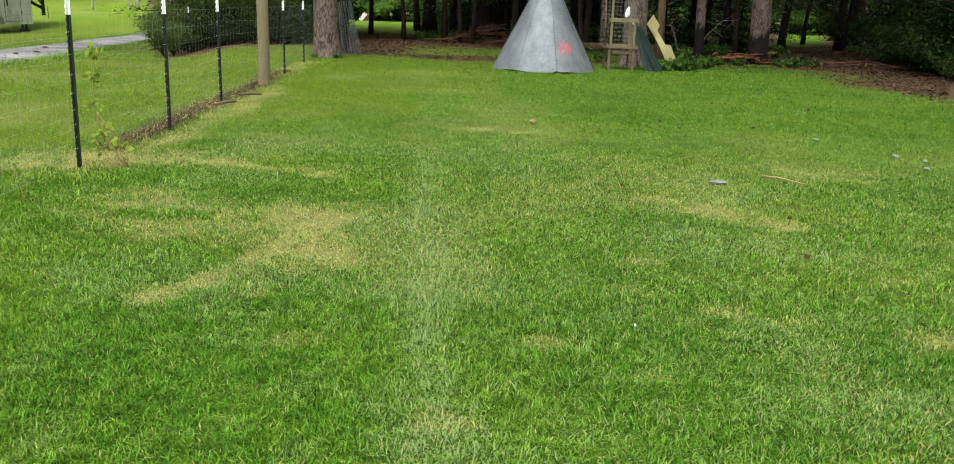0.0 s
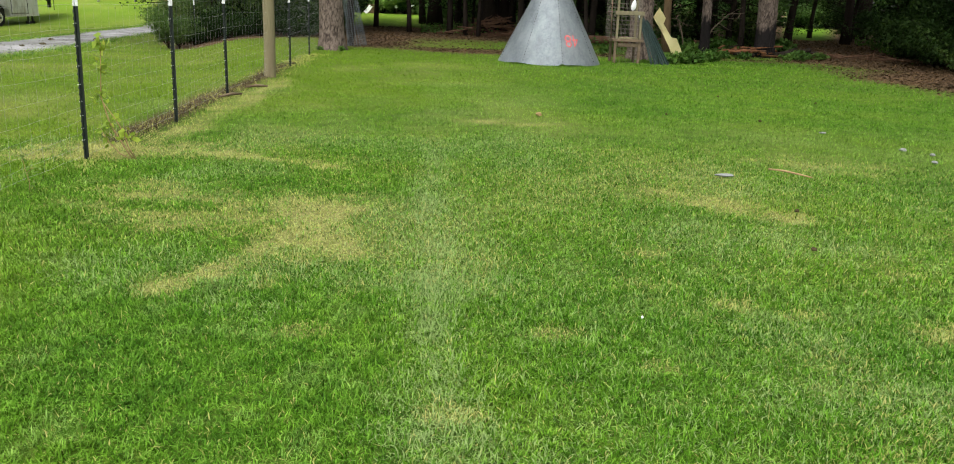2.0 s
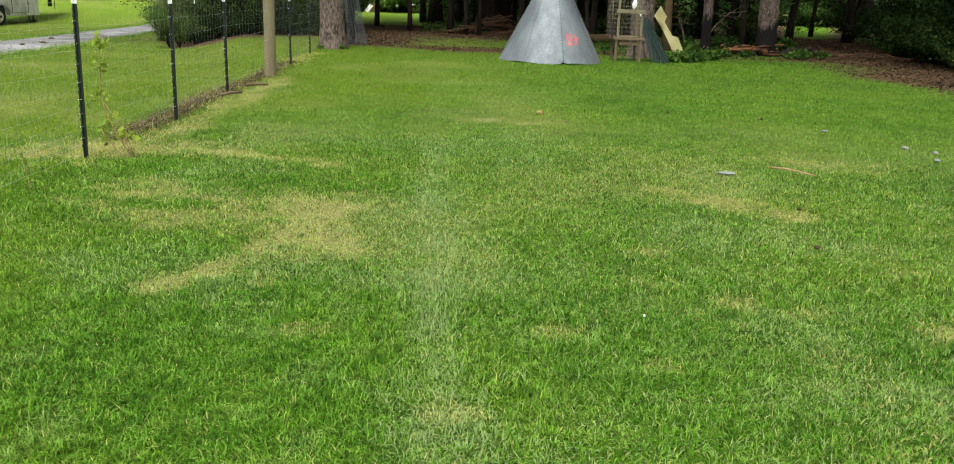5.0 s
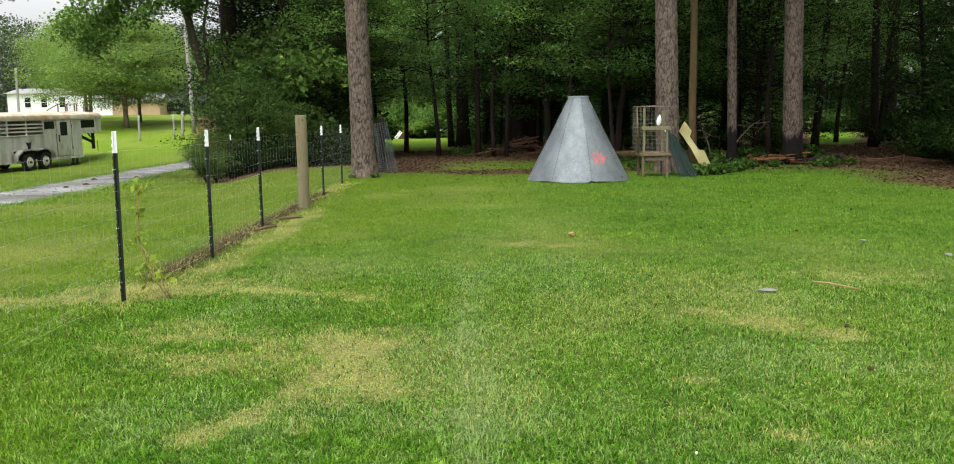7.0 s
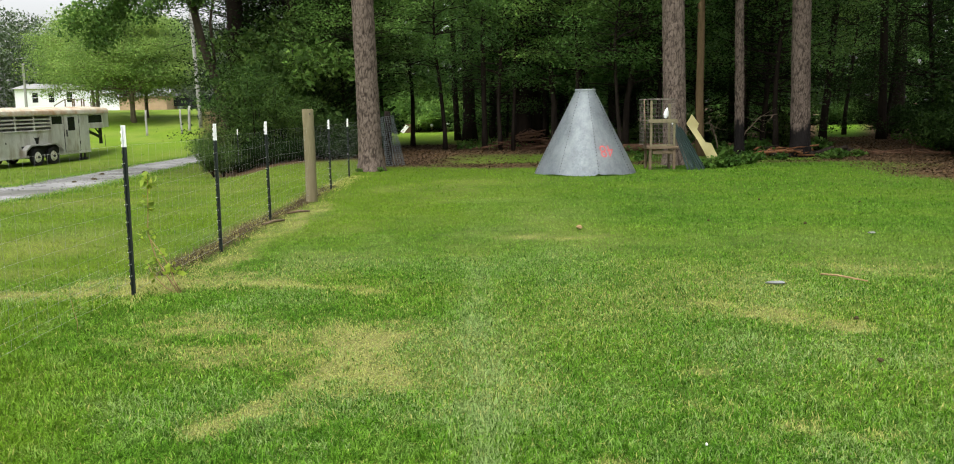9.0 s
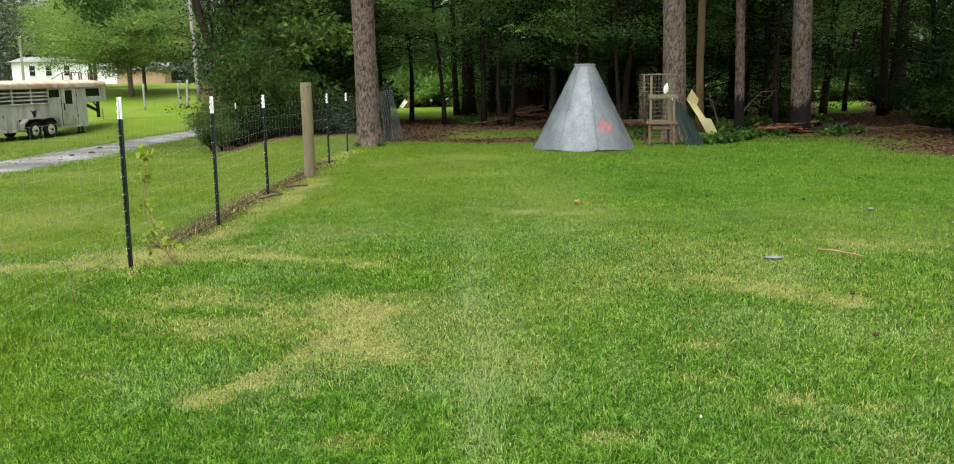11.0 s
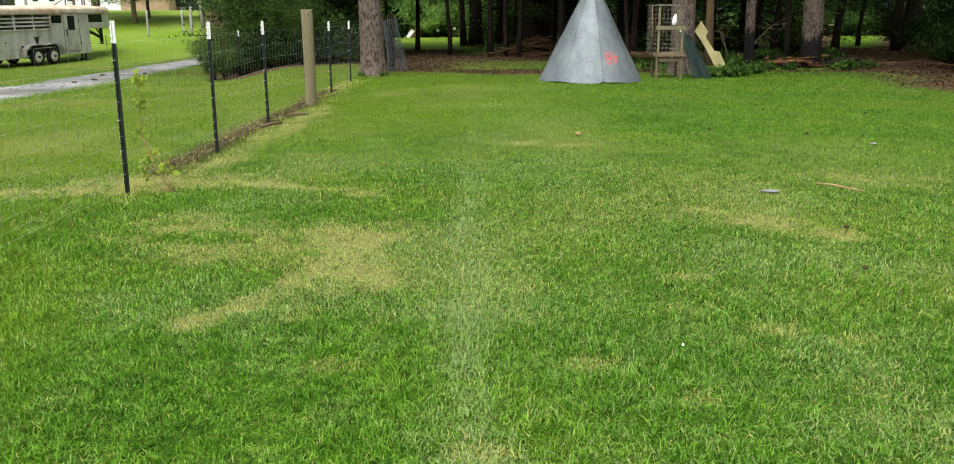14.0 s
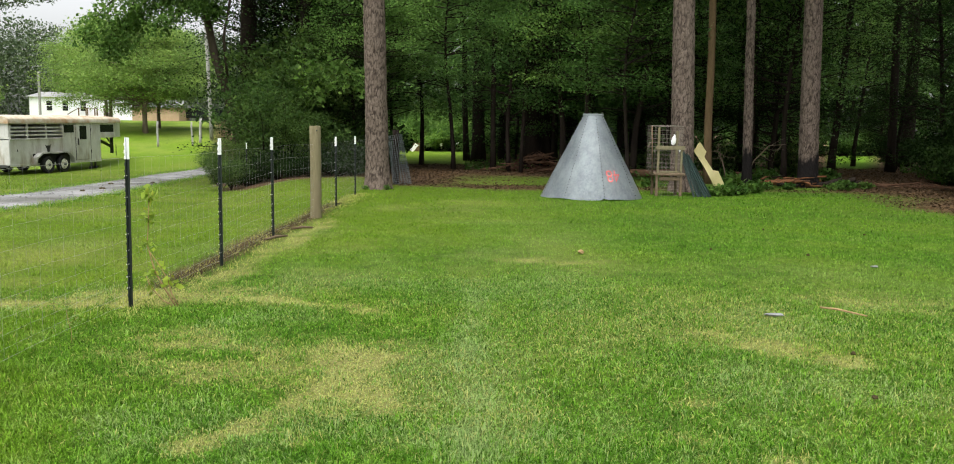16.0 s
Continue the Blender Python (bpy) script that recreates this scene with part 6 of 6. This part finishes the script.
def cage():
    ob = thing("wire_cage", pose(4.06, 19.75, 0), "old timber-framed wire cage on a low wooden stand", "cage")
    P = lambda nm, lo, hi, mat=OLD_WOOD: part(nm, boxed(lo, hi, 0.006), mat, ob)
    for x in (0.0, 0.55):
        for y in (0.0, 0.5):
            P("stand_leg", (x, y, -0.03), (x + 0.06, y + 0.06, 0.475))
    P("shelf", (-0.05, -0.03, 0.477), (0.66, 0.58, 0.53))
    P("stand_rail", (0.087, 0.01, 0.36), (0.548, 0.05, 0.44))
    P("frame_post", (0.02, 0.0, 0.532), (0.075, 0.05, 1.56), MOSSY)
    P("frame_post", (0.55, 0.0, 0.532), (0.60, 0.05, 1.06), MOSSY)
    P("frame_post", (0.55, 0.5, 0.532), (0.60, 0.55, 1.5), MOSSY)
    P("frame_rail", (-0.02, -0.03, 1.062), (0.64, 0.0, 1.15), MOSSY)
    P("frame_rail", (0.09, 0.0, 0.535), (0.54, 0.04, 0.575), MOSSY)
    x, z = np.array((1.0, 0, 0)), np.array((0, 0, 1.0))
    tagged(tubes("wire_panel", lattice_panel((-0.10, 0.08, 0.56), x, z, 0.71, 1.03, 8, 11, 0.0026), RUST_WIRE, ob), "rusty welded wire panel", kind="stuff")
    tagged(tubes("wire_panel", lattice_panel((-0.10, 0.62, 0.56), x, z, 0.71, 1.03, 8, 11, 0.0026), RUST_WIRE, ob), "rusty welded wire panel", kind="stuff")
    tagged(tubes("wire_panel", lattice_panel((-0.10, 0.08, 0.56), (0, 1, 0), z, 0.54, 1.03, 6, 11, 0.0026), RUST_WIRE, ob), "rusty welded wire panel", kind="stuff")
    tagged(tubes("wire_panel", lattice_panel((0.61, 0.08, 0.56), (0, 1, 0), z, 0.54, 1.03, 6, 11, 0.0026), RUST_WIRE, ob), "rusty welded wire panel", kind="stuff")
    tagged(tubes("wire_panel", lattice_panel((0.09, 0.02, 0.02), x, z, 0.46, 0.34, 7, 5, 0.0016), RUST_WIRE, ob), "rusty welded wire panel", kind="stuff")
    tubes("rim_wire", [tube_arrays([(-0.11, 0.07, 1.60), (0.2, 0.06, 1.615), (0.62, 0.07, 1.60), (0.62, 0.63, 1.6), (-0.11, 0.63, 1.6), (-0.11, 0.07, 1.60)], 0.006, 6)], RUST_WIRE, ob)
    tubes("corner_wire", [tube_arrays([(-0.11, 0.07, 1.60), (-0.09, 0.06, 1.1), (-0.07, 0.07, 0.53)], 0.016, 6)], OLD_WOOD, ob)


cage()


def rag():
    bm = bmesh.new()
    bmesh.ops.create_icosphere(bm, subdivisions=3, radius=1.0)
    for v in bm.verts:
        n = noise.noise(v.co * 2.2) * 0.28 + noise.noise(v.co * 5) * 0.12
        v.co = Vector((v.co.x * 0.042 * (1.2 - 0.4 * v.co.z), v.co.y * 0.03, v.co.z * 0.12)) * (1 + n)
    ob = part("plastic_bag", bm, WHITE, None, smooth=True)
    ob.matrix_basis = pose(4.44, 19.74, 1.285, 0, 8, 0)
    tagged(ob, "crumpled white plastic bag caught on the wire cage", "bag")


rag()


def spare_post(foot, head, length, white):
    foot, head = Vector(foot), Vector(head)
    m = Matrix.Translation(foot) @ (head - foot).to_track_quat("Z", "Y").to_matrix().to_4x4()
    ob = thing("spare_post", m, "dark green steel post leaning against a pine" + (", white at its tip" if white else ""), "post", "spare posts against the pine")
    for nm, z0, z1, mat in (("shaft", 0.0, length - 0.16, SPARE_GREEN), ("tip", length - 0.16, length, POST_WHITE if white else SPARE_GREEN)):
        bm = bmesh.new()
        box(bm, (-0.024, -0.004, z0), (0.024, 0.004, z1), 0.0012)
        box(bm, (-0.004, 0.0045, z0), (0.004, 0.040, z1), 0.0012)
        part(nm, bm, mat, ob)


rp = random.Random(4)
for k in range(11):
    u = k / 10
    foot = (4.92 + 0.40 * u + rp.uniform(-0.02, 0.02), 19.5 + 0.3 * rp.random(), 0.0)
    head = (4.80 + 0.10 * u + rp.uniform(-0.015, 0.015), 20.85 + 0.25 * rp.random(), 1.2)
    spare_post(foot, head, 1.75 - 0.5 * u + rp.uniform(-0.1, 0.1), k == 0)


def cutout():
    ob = thing("foam_cutout", pose(0, 0, 0), "cut-out pale yellow board leaning by the slim trunk", "board")
    bm = bmesh.new()
    pts = [(5.32, 1.25), (5.48, 1.01), (5.43, 0.88), (5.63, 0.57), (5.76, 0.55), (5.88, 0.28), (5.98, 0.0), (5.72, 0.0), (5.58, 0.34), (5.42, 0.64), (5.17, 1.02)]
    vs = [bm.verts.new((x, 20.62 + 0.22 * z, z)) for x, z in pts]
    f = bm.faces.new(vs)
    bmesh.ops.solidify(bm, geom=bm.faces[:], thickness=0.045)
    bmesh.ops.bevel(bm, geom=bm.edges[:], offset=0.004, segments=1, affect="EDGES")
    part("panel", bm, YELLOW, ob)


cutout()


def log(name, a, b, r, mat, label, group, seed, split=False):
    """A round or split length of timber with rough ends."""
    rng = np.random.default_rng(seed)
    a, b = np.array(a, float), np.array(b, float)
    n = 9
    t = np.linspace(0, 1, n)[:, None]
    P = a * (1 - t) + b * t
    P = P + rng.normal(0, r * 0.10, P.shape)
    V, F = tube_arrays(P, r * (1 + 0.10 * rng.normal(size=n)), 11)
    V = V + rng.normal(0, r * 0.05, V.shape)
    ob = thing(name, pose(*[float(c) for c in P[0]]), label, "log", group)
    if split:
        V[:, 2] = np.minimum(V[:, 2], P[:, 2].mean() + r * 0.25)
    part_mesh("timber", fast_mesh("timber", V - P[0], tri_clean(F), mat, smooth=not split), ob)
    return ob


log("fallen_log", (4.6, 26.8, 0.20), (8.0, 26.2, 0.17), 0.12, LOG, "long reddish fallen log lying behind the cage", "", 1)
rl = random.Random(8)
for k in range(34):
    x, y = rl.uniform(7.9, 9.0), rl.uniform(23.6, 24.4)
    a = rl.uniform(-1.1, 1.1)
    h = rl.uniform(0.04, 0.26)
    ln = rl.uniform(0.35, 0.8)
    log("split_log", (x, y, h), (x + ln * math.cos(a), y + ln * math.sin(a), max(0.05, h + rl.uniform(-0.12, 0.12))), rl.uniform(0.018, 0.05), LOG_SPLIT if k % 3 else BARK_DARK if k % 2 else LOG,
        "split orange-brown firewood heaped by the scorched pine", "heaped firewood", 20 + k, k % 2 == 0)
for k in range(5):
    x = 9.3 + 0.25 * k
    log("root_piece", (x, 23.6 + 0.2 * k, 0.08), (x + 0.5, 23.9 + 0.1 * k, 0.12 + 0.1 * (k % 2)), 0.07, BARK_DARK, "dark knotted root lying by the pine", "roots by the scorched pine", 50 + k)


def brush_pile(x, y, w, d, h, n, seed, label):
    rng = np.random.default_rng(seed)
    out = []
    for _ in range(n):
        c = np.array([rng.normal(0, w / 2.6), rng.normal(0, d / 2.6), 0])
        c[2] = max(0.03, h * rng.random() * math.exp(-(c[0] / w * 2) ** 2))
        a, L0 = rng.uniform(0, np.pi), rng.uniform(0.3, 1.1)
        v = np.array([math.cos(a), math.sin(a), rng.normal(0, 0.22)]) * L0 / 2
        p0, p1 = c - v, c + v
        p0[2], p1[2] = max(p0[2], 0.01), max(p1[2], 0.01)
        out.append(tube_arrays([p0, (p0 + p1) / 2 + rng.normal(0, 0.04, 3) * (1, 1, 0.3), p1], [0.022, 0.018, 0.009], 5))
    V, F = joined(out)
    ob = new("brush_pile", fast_mesh("brush_pile", V, tri_clean(F), LOG))
    ob.matrix_basis = pose(x, y, 0)
    tagged(ob, label, "brush pile", kind="stuff")


brush_pile(2.2, 31.3, 2.4, 1.2, 0.65, 120, 1, "heap of dry reddish sticks under the trees")
brush_pile(3.3, 30.5, 1.8, 1.0, 0.4, 60, 2, "heap of dry reddish sticks under the trees")
brush_pile(7.0, 27.6, 2.0, 1.2, 0.35, 50, 3, "scattered dry sticks at the wood's edge")
brush_pile(11.5, 24.2, 2.0, 0.8, 0.15, 30, 4, "scattered dry sticks beside the woodland track")

def dead_bough(x, y, z, reach, seed, label):
    """A bare grey bough hung up in the undergrowth, its foot on the ground."""
    rng = np.random.default_rng(seed)
    ob = thing("dead_branch", pose(x, y, 0), label, "branch", "dead boughs in the undergrowth")
    spine = np.array([(0, 0, 0), (reach * 0.25, 0.1, z * 0.55), (reach * 0.6, 0.15, z * 0.95), (reach, 0.1, z)])
    chunks = [tube_arrays(spine, [0.026, 0.02, 0.015, 0.008], 6)]
    for k in range(7):
        u = rng.uniform(0.8, 2.9)
        i = int(u)
        p = spine[i] * (1 - u % 1) + spine[min(i + 1, 3)] * (u % 1)
        bp, br = bough(rng, p, (rng.normal(0.3, 0.6), rng.normal(0, 0.4), rng.normal(-0.1, 0.6)), rng.uniform(0.25, 0.7), 0.010, 0.06, 0.2, 6)
        bp[:, 2] = np.maximum(bp[:, 2], 0.01)
        chunks.append(tube_arrays(bp, br, 5))
    tubes("bough", chunks, BARK_GREY, ob)


dead_bough(8.1, 26.4, 1.15, 1.3, 91, "bare pale dead bough leaning in the undergrowth")
dead_bough(7.25, 25.2, 0.95, -0.35, 92, "bare pale dead sapling among the weeds")
dead_bough(2.6, 29.4, 1.0, 1.1, 93, "bare pale dead bough leaning in the undergrowth")

# low weeds along the wood's edge
weed = shrub("weed_clump", put(5.6, 20.1), 0.40, 0.34, 420, 0.085, LEAF_LOW, "bright green leafy weed clump at the lawn's edge", 81, "weeds", "weeds at the lawn's edge")
rw = random.Random(17)
for x, y, s in [(5.95, 20.3, 1.1), (6.3, 20.8, 0.8), (6.7, 21.2, 0.9), (7.1, 22.2, 1.0), (7.6, 22.8, 0.8), (8.2, 22.9, 0.7), (9.6, 22.8, 1.0), (9.9, 23.2, 0.9), (9.3, 22.6, 0.7),
                (10.5, 23.4, 0.8), (5.4, 20.9, 0.7), (6.9, 23.4, 1.3), (8.3, 25.6, 1.6), (7.5, 26.1, 1.5), (9.9, 25.9, 1.3), (6.2, 25.2, 1.2), (4.6, 22.9, 0.9), (3.7, 23.5, 0.8), (10.9, 27, 1.5), (8.9, 26.6, 1.5), (-2.2, 20.65, 0.45), (-2.65, 20.6, 0.35)]:
    copied(weed, put(x, y, rw.uniform(0, 6), s))


# roll of wire and end post behind the first pine
def mesh_roll():
    ob = thing("wire_roll", pose(-1.98, 22.6, 0, 0, -9, 0), "loose roll of grey fence wire leaning by the end post", "wire roll")
    out = []
    for k in range(26):
        z = k * 0.052
        a = np.linspace(0, 2 * np.pi * 2.2, 60)
        r = 0.16 + 0.02 * a / 6 + 0.05 * (1 - z)
        out.append(tube_arrays(np.stack([r * np.cos(a), r * np.sin(a), z + 0 * a], -1), 0.0028, 4, False))
    for i in range(40):
        a = i * 2 * np.pi * 2.2 / 40
        zs = np.linspace(0, 1.3, 8)
        r = 0.16 + 0.02 * a / 6 + 0.05 * (1 - zs)
        out.append(tube_arrays(np.stack([r * np.cos(a), r * np.sin(a), zs], -1), 0.0028, 4, False))
    tubes("coil", out, PLASTIC_MESH, ob)


mesh_roll()
wood_post(-2.16, 22.75, 1.42, 0.085, "dark timber end post behind the pine", BARK_DARK)
for x, y, g in ((-2.42, 22.4, 0.0), (-7.0, 26.2, 0)):
    copy_thing(first, pose(x, y, float(ground(x, y)), 0, 0.5, 90))


# far clearing: white panel, round signs, brown stump
def clearing():
    ob = thing("white_panel", pose(-4.35, 56, 0, 0, 38, 0), "small white board propped at the far clearing's edge", "board")
    part("panel", boxed((-0.12, -0.02, 0.03), (0.12, 0.02, 0.60), 0.01), WHITE, ob)
    for x, z in ((-2.45, 0.45), (-1.4, 0.55)):
        ob = thing("round_sign", pose(x, 57, 0), "small round white marker on a stick", "marker", "round markers")
        bm = bmesh.new()
        bmesh.ops.create_cone(bm, cap_ends=True, segments=18, radius1=0.10, radius2=0.10, depth=0.02, matrix=pose(0, 0, z, 90))
        part("disc", bm, WHITE, ob)
        tubes("stick", [tube_arrays([(0, 0.03, 0), (0, 0.03, z)], 0.015, 6)], TWIG, ob)
    zs = np.array([-0.05, 0.1, 0.3, 0.5, 0.54])
    V, F = tube_arrays(np.stack([0 * zs, 0 * zs, zs], -1), [0.46, 0.42, 0.38, 0.37, 0.33], 18)
    ob = thing("tree_stump", pose(-3.95, 57, 0), "wide cut brown tree stump in the far clearing", "stump")
    part_mesh("block", fast_mesh("block", V, tri_clean(F), BARK_TAN, smooth=True), ob)


clearing()


# ---- small things on the lawn ----
def sapling():
    rng = np.random.default_rng(5)
    ob = thing("young_vine", pose(-2.42, 6.85, 0), "spindly sapling with yellow-green leaves beside the fence post", "sapling")
    s1 = np.array([(0, 0, 0), (-0.07, 0, 0.12), (-0.16, 0.0, 0.28), (-0.22, 0.01, 0.50), (-0.20, 0, 0.72), (-0.19, 0, 0.92)])
    s2 = np.array([(0.02, 0.01, 0), (-0.03, 0, 0.10), (-0.06, 0, 0.22), (-0.12, 0.0, 0.33), (-0.20, 0.0, 0.45)])
    s3 = np.array([(-0.01, 0, 0.0), (-0.10, 0, 0.05), (-0.2, 0, 0.16), (-0.24, 0, 0.26)])
    tubes("stem", [tube_arrays(s1, np.linspace(0.008, 0.003, 6), 5), tube_arrays(s2, np.linspace(0.007, 0.003, 5), 5), tube_arrays(s3, np.linspace(0.006, 0.003, 4), 5)], TWIG, ob)
    hubs = np.vstack([s1[2:], s1[3:], s2[2:], s3[2:], [[-0.05, 0, 0.2]], [[0.03, 0, 0.18]], [[-0.19, 0, 0.9]], [[-0.18, 0, 0.86]]])
    c = hubs[rng.integers(0, len(hubs), 90)] + rng.normal(0, 0.028, (90, 3))
    V, F = leaf_arrays(rng, c, 0.046, 0.7, 1.4, level=0.6)
    part_mesh("foliage", leafy("foliage", V, F, LEAF_YELLOW), ob)


sapling()


def weed_stalk():
    """A thin upright weed in the unmown corner."""
    rng = np.random.default_rng(15)
    ob = thing("weed_stalk", pose(-2.68, 5.6, 0), "thin pale green weed stalk standing above the lawn", "weed")
    ob.scale = (0.75, 0.75, 0.62)
    stem = np.array([(0, 0, 0), (0.01, 0, 0.12), (-0.015, 0, 0.25), (-0.03, 0, 0.38)])
    side = np.array([(-0.015, 0, 0.22), (0.04, 0.0, 0.27), (0.07, 0, 0.30)])
    tubes("stem", [tube_arrays(stem, [0.004, 0.003, 0.003, 0.0015], 5), tube_arrays(side, [0.003, 0.002, 0.001], 5)], TWIG, ob)
    hubs = np.vstack([stem[1:], side[1:], stem[2:]])
    c = hubs[rng.integers(0, len(hubs), 34)] + rng.normal(0, 0.022, (34, 3))
    V, F = leaf_arrays(rng, c, 0.036, 0.7, 2.2)
    part_mesh("foliage", leafy("foliage", V, F, LEAF_LIME), ob)


weed_stalk()


def lump(name, x, y, size, mat, label, category, seed, group=""):
    """A small flattened irregular stone, clod or leaf lying on the turf."""
    bm = bmesh.new()
    bmesh.ops.create_icosphere(bm, subdivisions=2, radius=1.0)
    o = Vector((seed * 3.7, seed, 0))
    for v in bm.verts:
        k = 1 + 0.35 * noise.noise(v.co * 1.4 + o)
        v.co = Vector((v.co.x * size[0] * k, v.co.y * size[1] * k, v.co.z * size[2] * k + size[2] * 0.6))
    ob = part(name, bm, mat, None, smooth=True)
    ob.matrix_basis = pose(x, y, float(ground(x, y)) + 0.02, 0, 0, seed * 47)
    tagged(ob, label, category, group)


lump("flat_stone", 2.38, 6.74, (0.085, 0.026, 0.014), STONE, "flat pale grey stone lying in the grass", "stone", 0)
lump("flat_stone", 4.36, 9.35, (0.045, 0.025, 0.012), STONE, "flat pale grey stone lying in the grass", "stone", 0, "loose stones")
for k, (x, y) in enumerate([(4.88, 8.04), (4.66, 7.62), (4.72, 8.3)]):
    lump("flat_stone", x, y, (0.035, 0.025, 0.016), STONE, "small grey stone lying in the grass", "stone", k + 1, "loose stones")
for k, (x, y) in enumerate([(2.49, 5.55), (2.9, 10.6), (3.95, 10.2), (5.6, 12.4), (4.3, 12.9), (2.2, 4.6)]):
    lump("dirt_clod", x, y, (0.022, 0.015, 0.012), DARK_CLOD, "small dark clod lying on the lawn", "clod", k + 1, "dark clods")
lump("dead_leaf", 1.24, 10.15, (0.05, 0.035, 0.025), TWIG, "curled brown dead leaf on the lawn", "leaf", 2)
for k, (x, y) in enumerate(((-10.7, 24.6), (-12.3, 28.9), (-10.5, 22.9), (-11.5, 30.5))):
    lump("clod", x, y, (0.10, 0.06, 0.045), DARK_CLOD, "dark clod of earth lying on the gravel drive", "clod", k, "clods on the drive")
lump("clover_flower", 0.92, 3.45, (0.006, 0.006, 0.007), WHITE, "tiny white clover flower in the grass", "flower", 1)
ob = thing("fallen_stick", pose(0, 0, 0), "dry tan stick lying on the lawn", "stick")
tubes("twig", [tube_arrays([(2.83, 6.97, 0.045), (2.92, 6.85, 0.055), (3.0, 6.74, 0.05), (3.07, 6.65, 0.045)], [0.008, 0.009, 0.008, 0.006], 7)], TWIG, ob)
for k, (x0, y0, x1, y1) in enumerate([(-2.62, 12.1, -2.35, 12.3), (-2.7, 10.9, -2.5, 11.3)]):
    ob = thing("bark_piece", pose(0, 0, 0), "weathered slab of bark on the bare strip by the fence", "bark", "bark on the bare strip")
    tubes("slab", [tube_arrays([(x0, y0, 0.03), ((x0 + x1) / 2, (y0 + y1) / 2, 0.045), (x1, y1, 0.03)], [0.012, 0.02, 0.012], 8)], OLD_WOOD, ob)
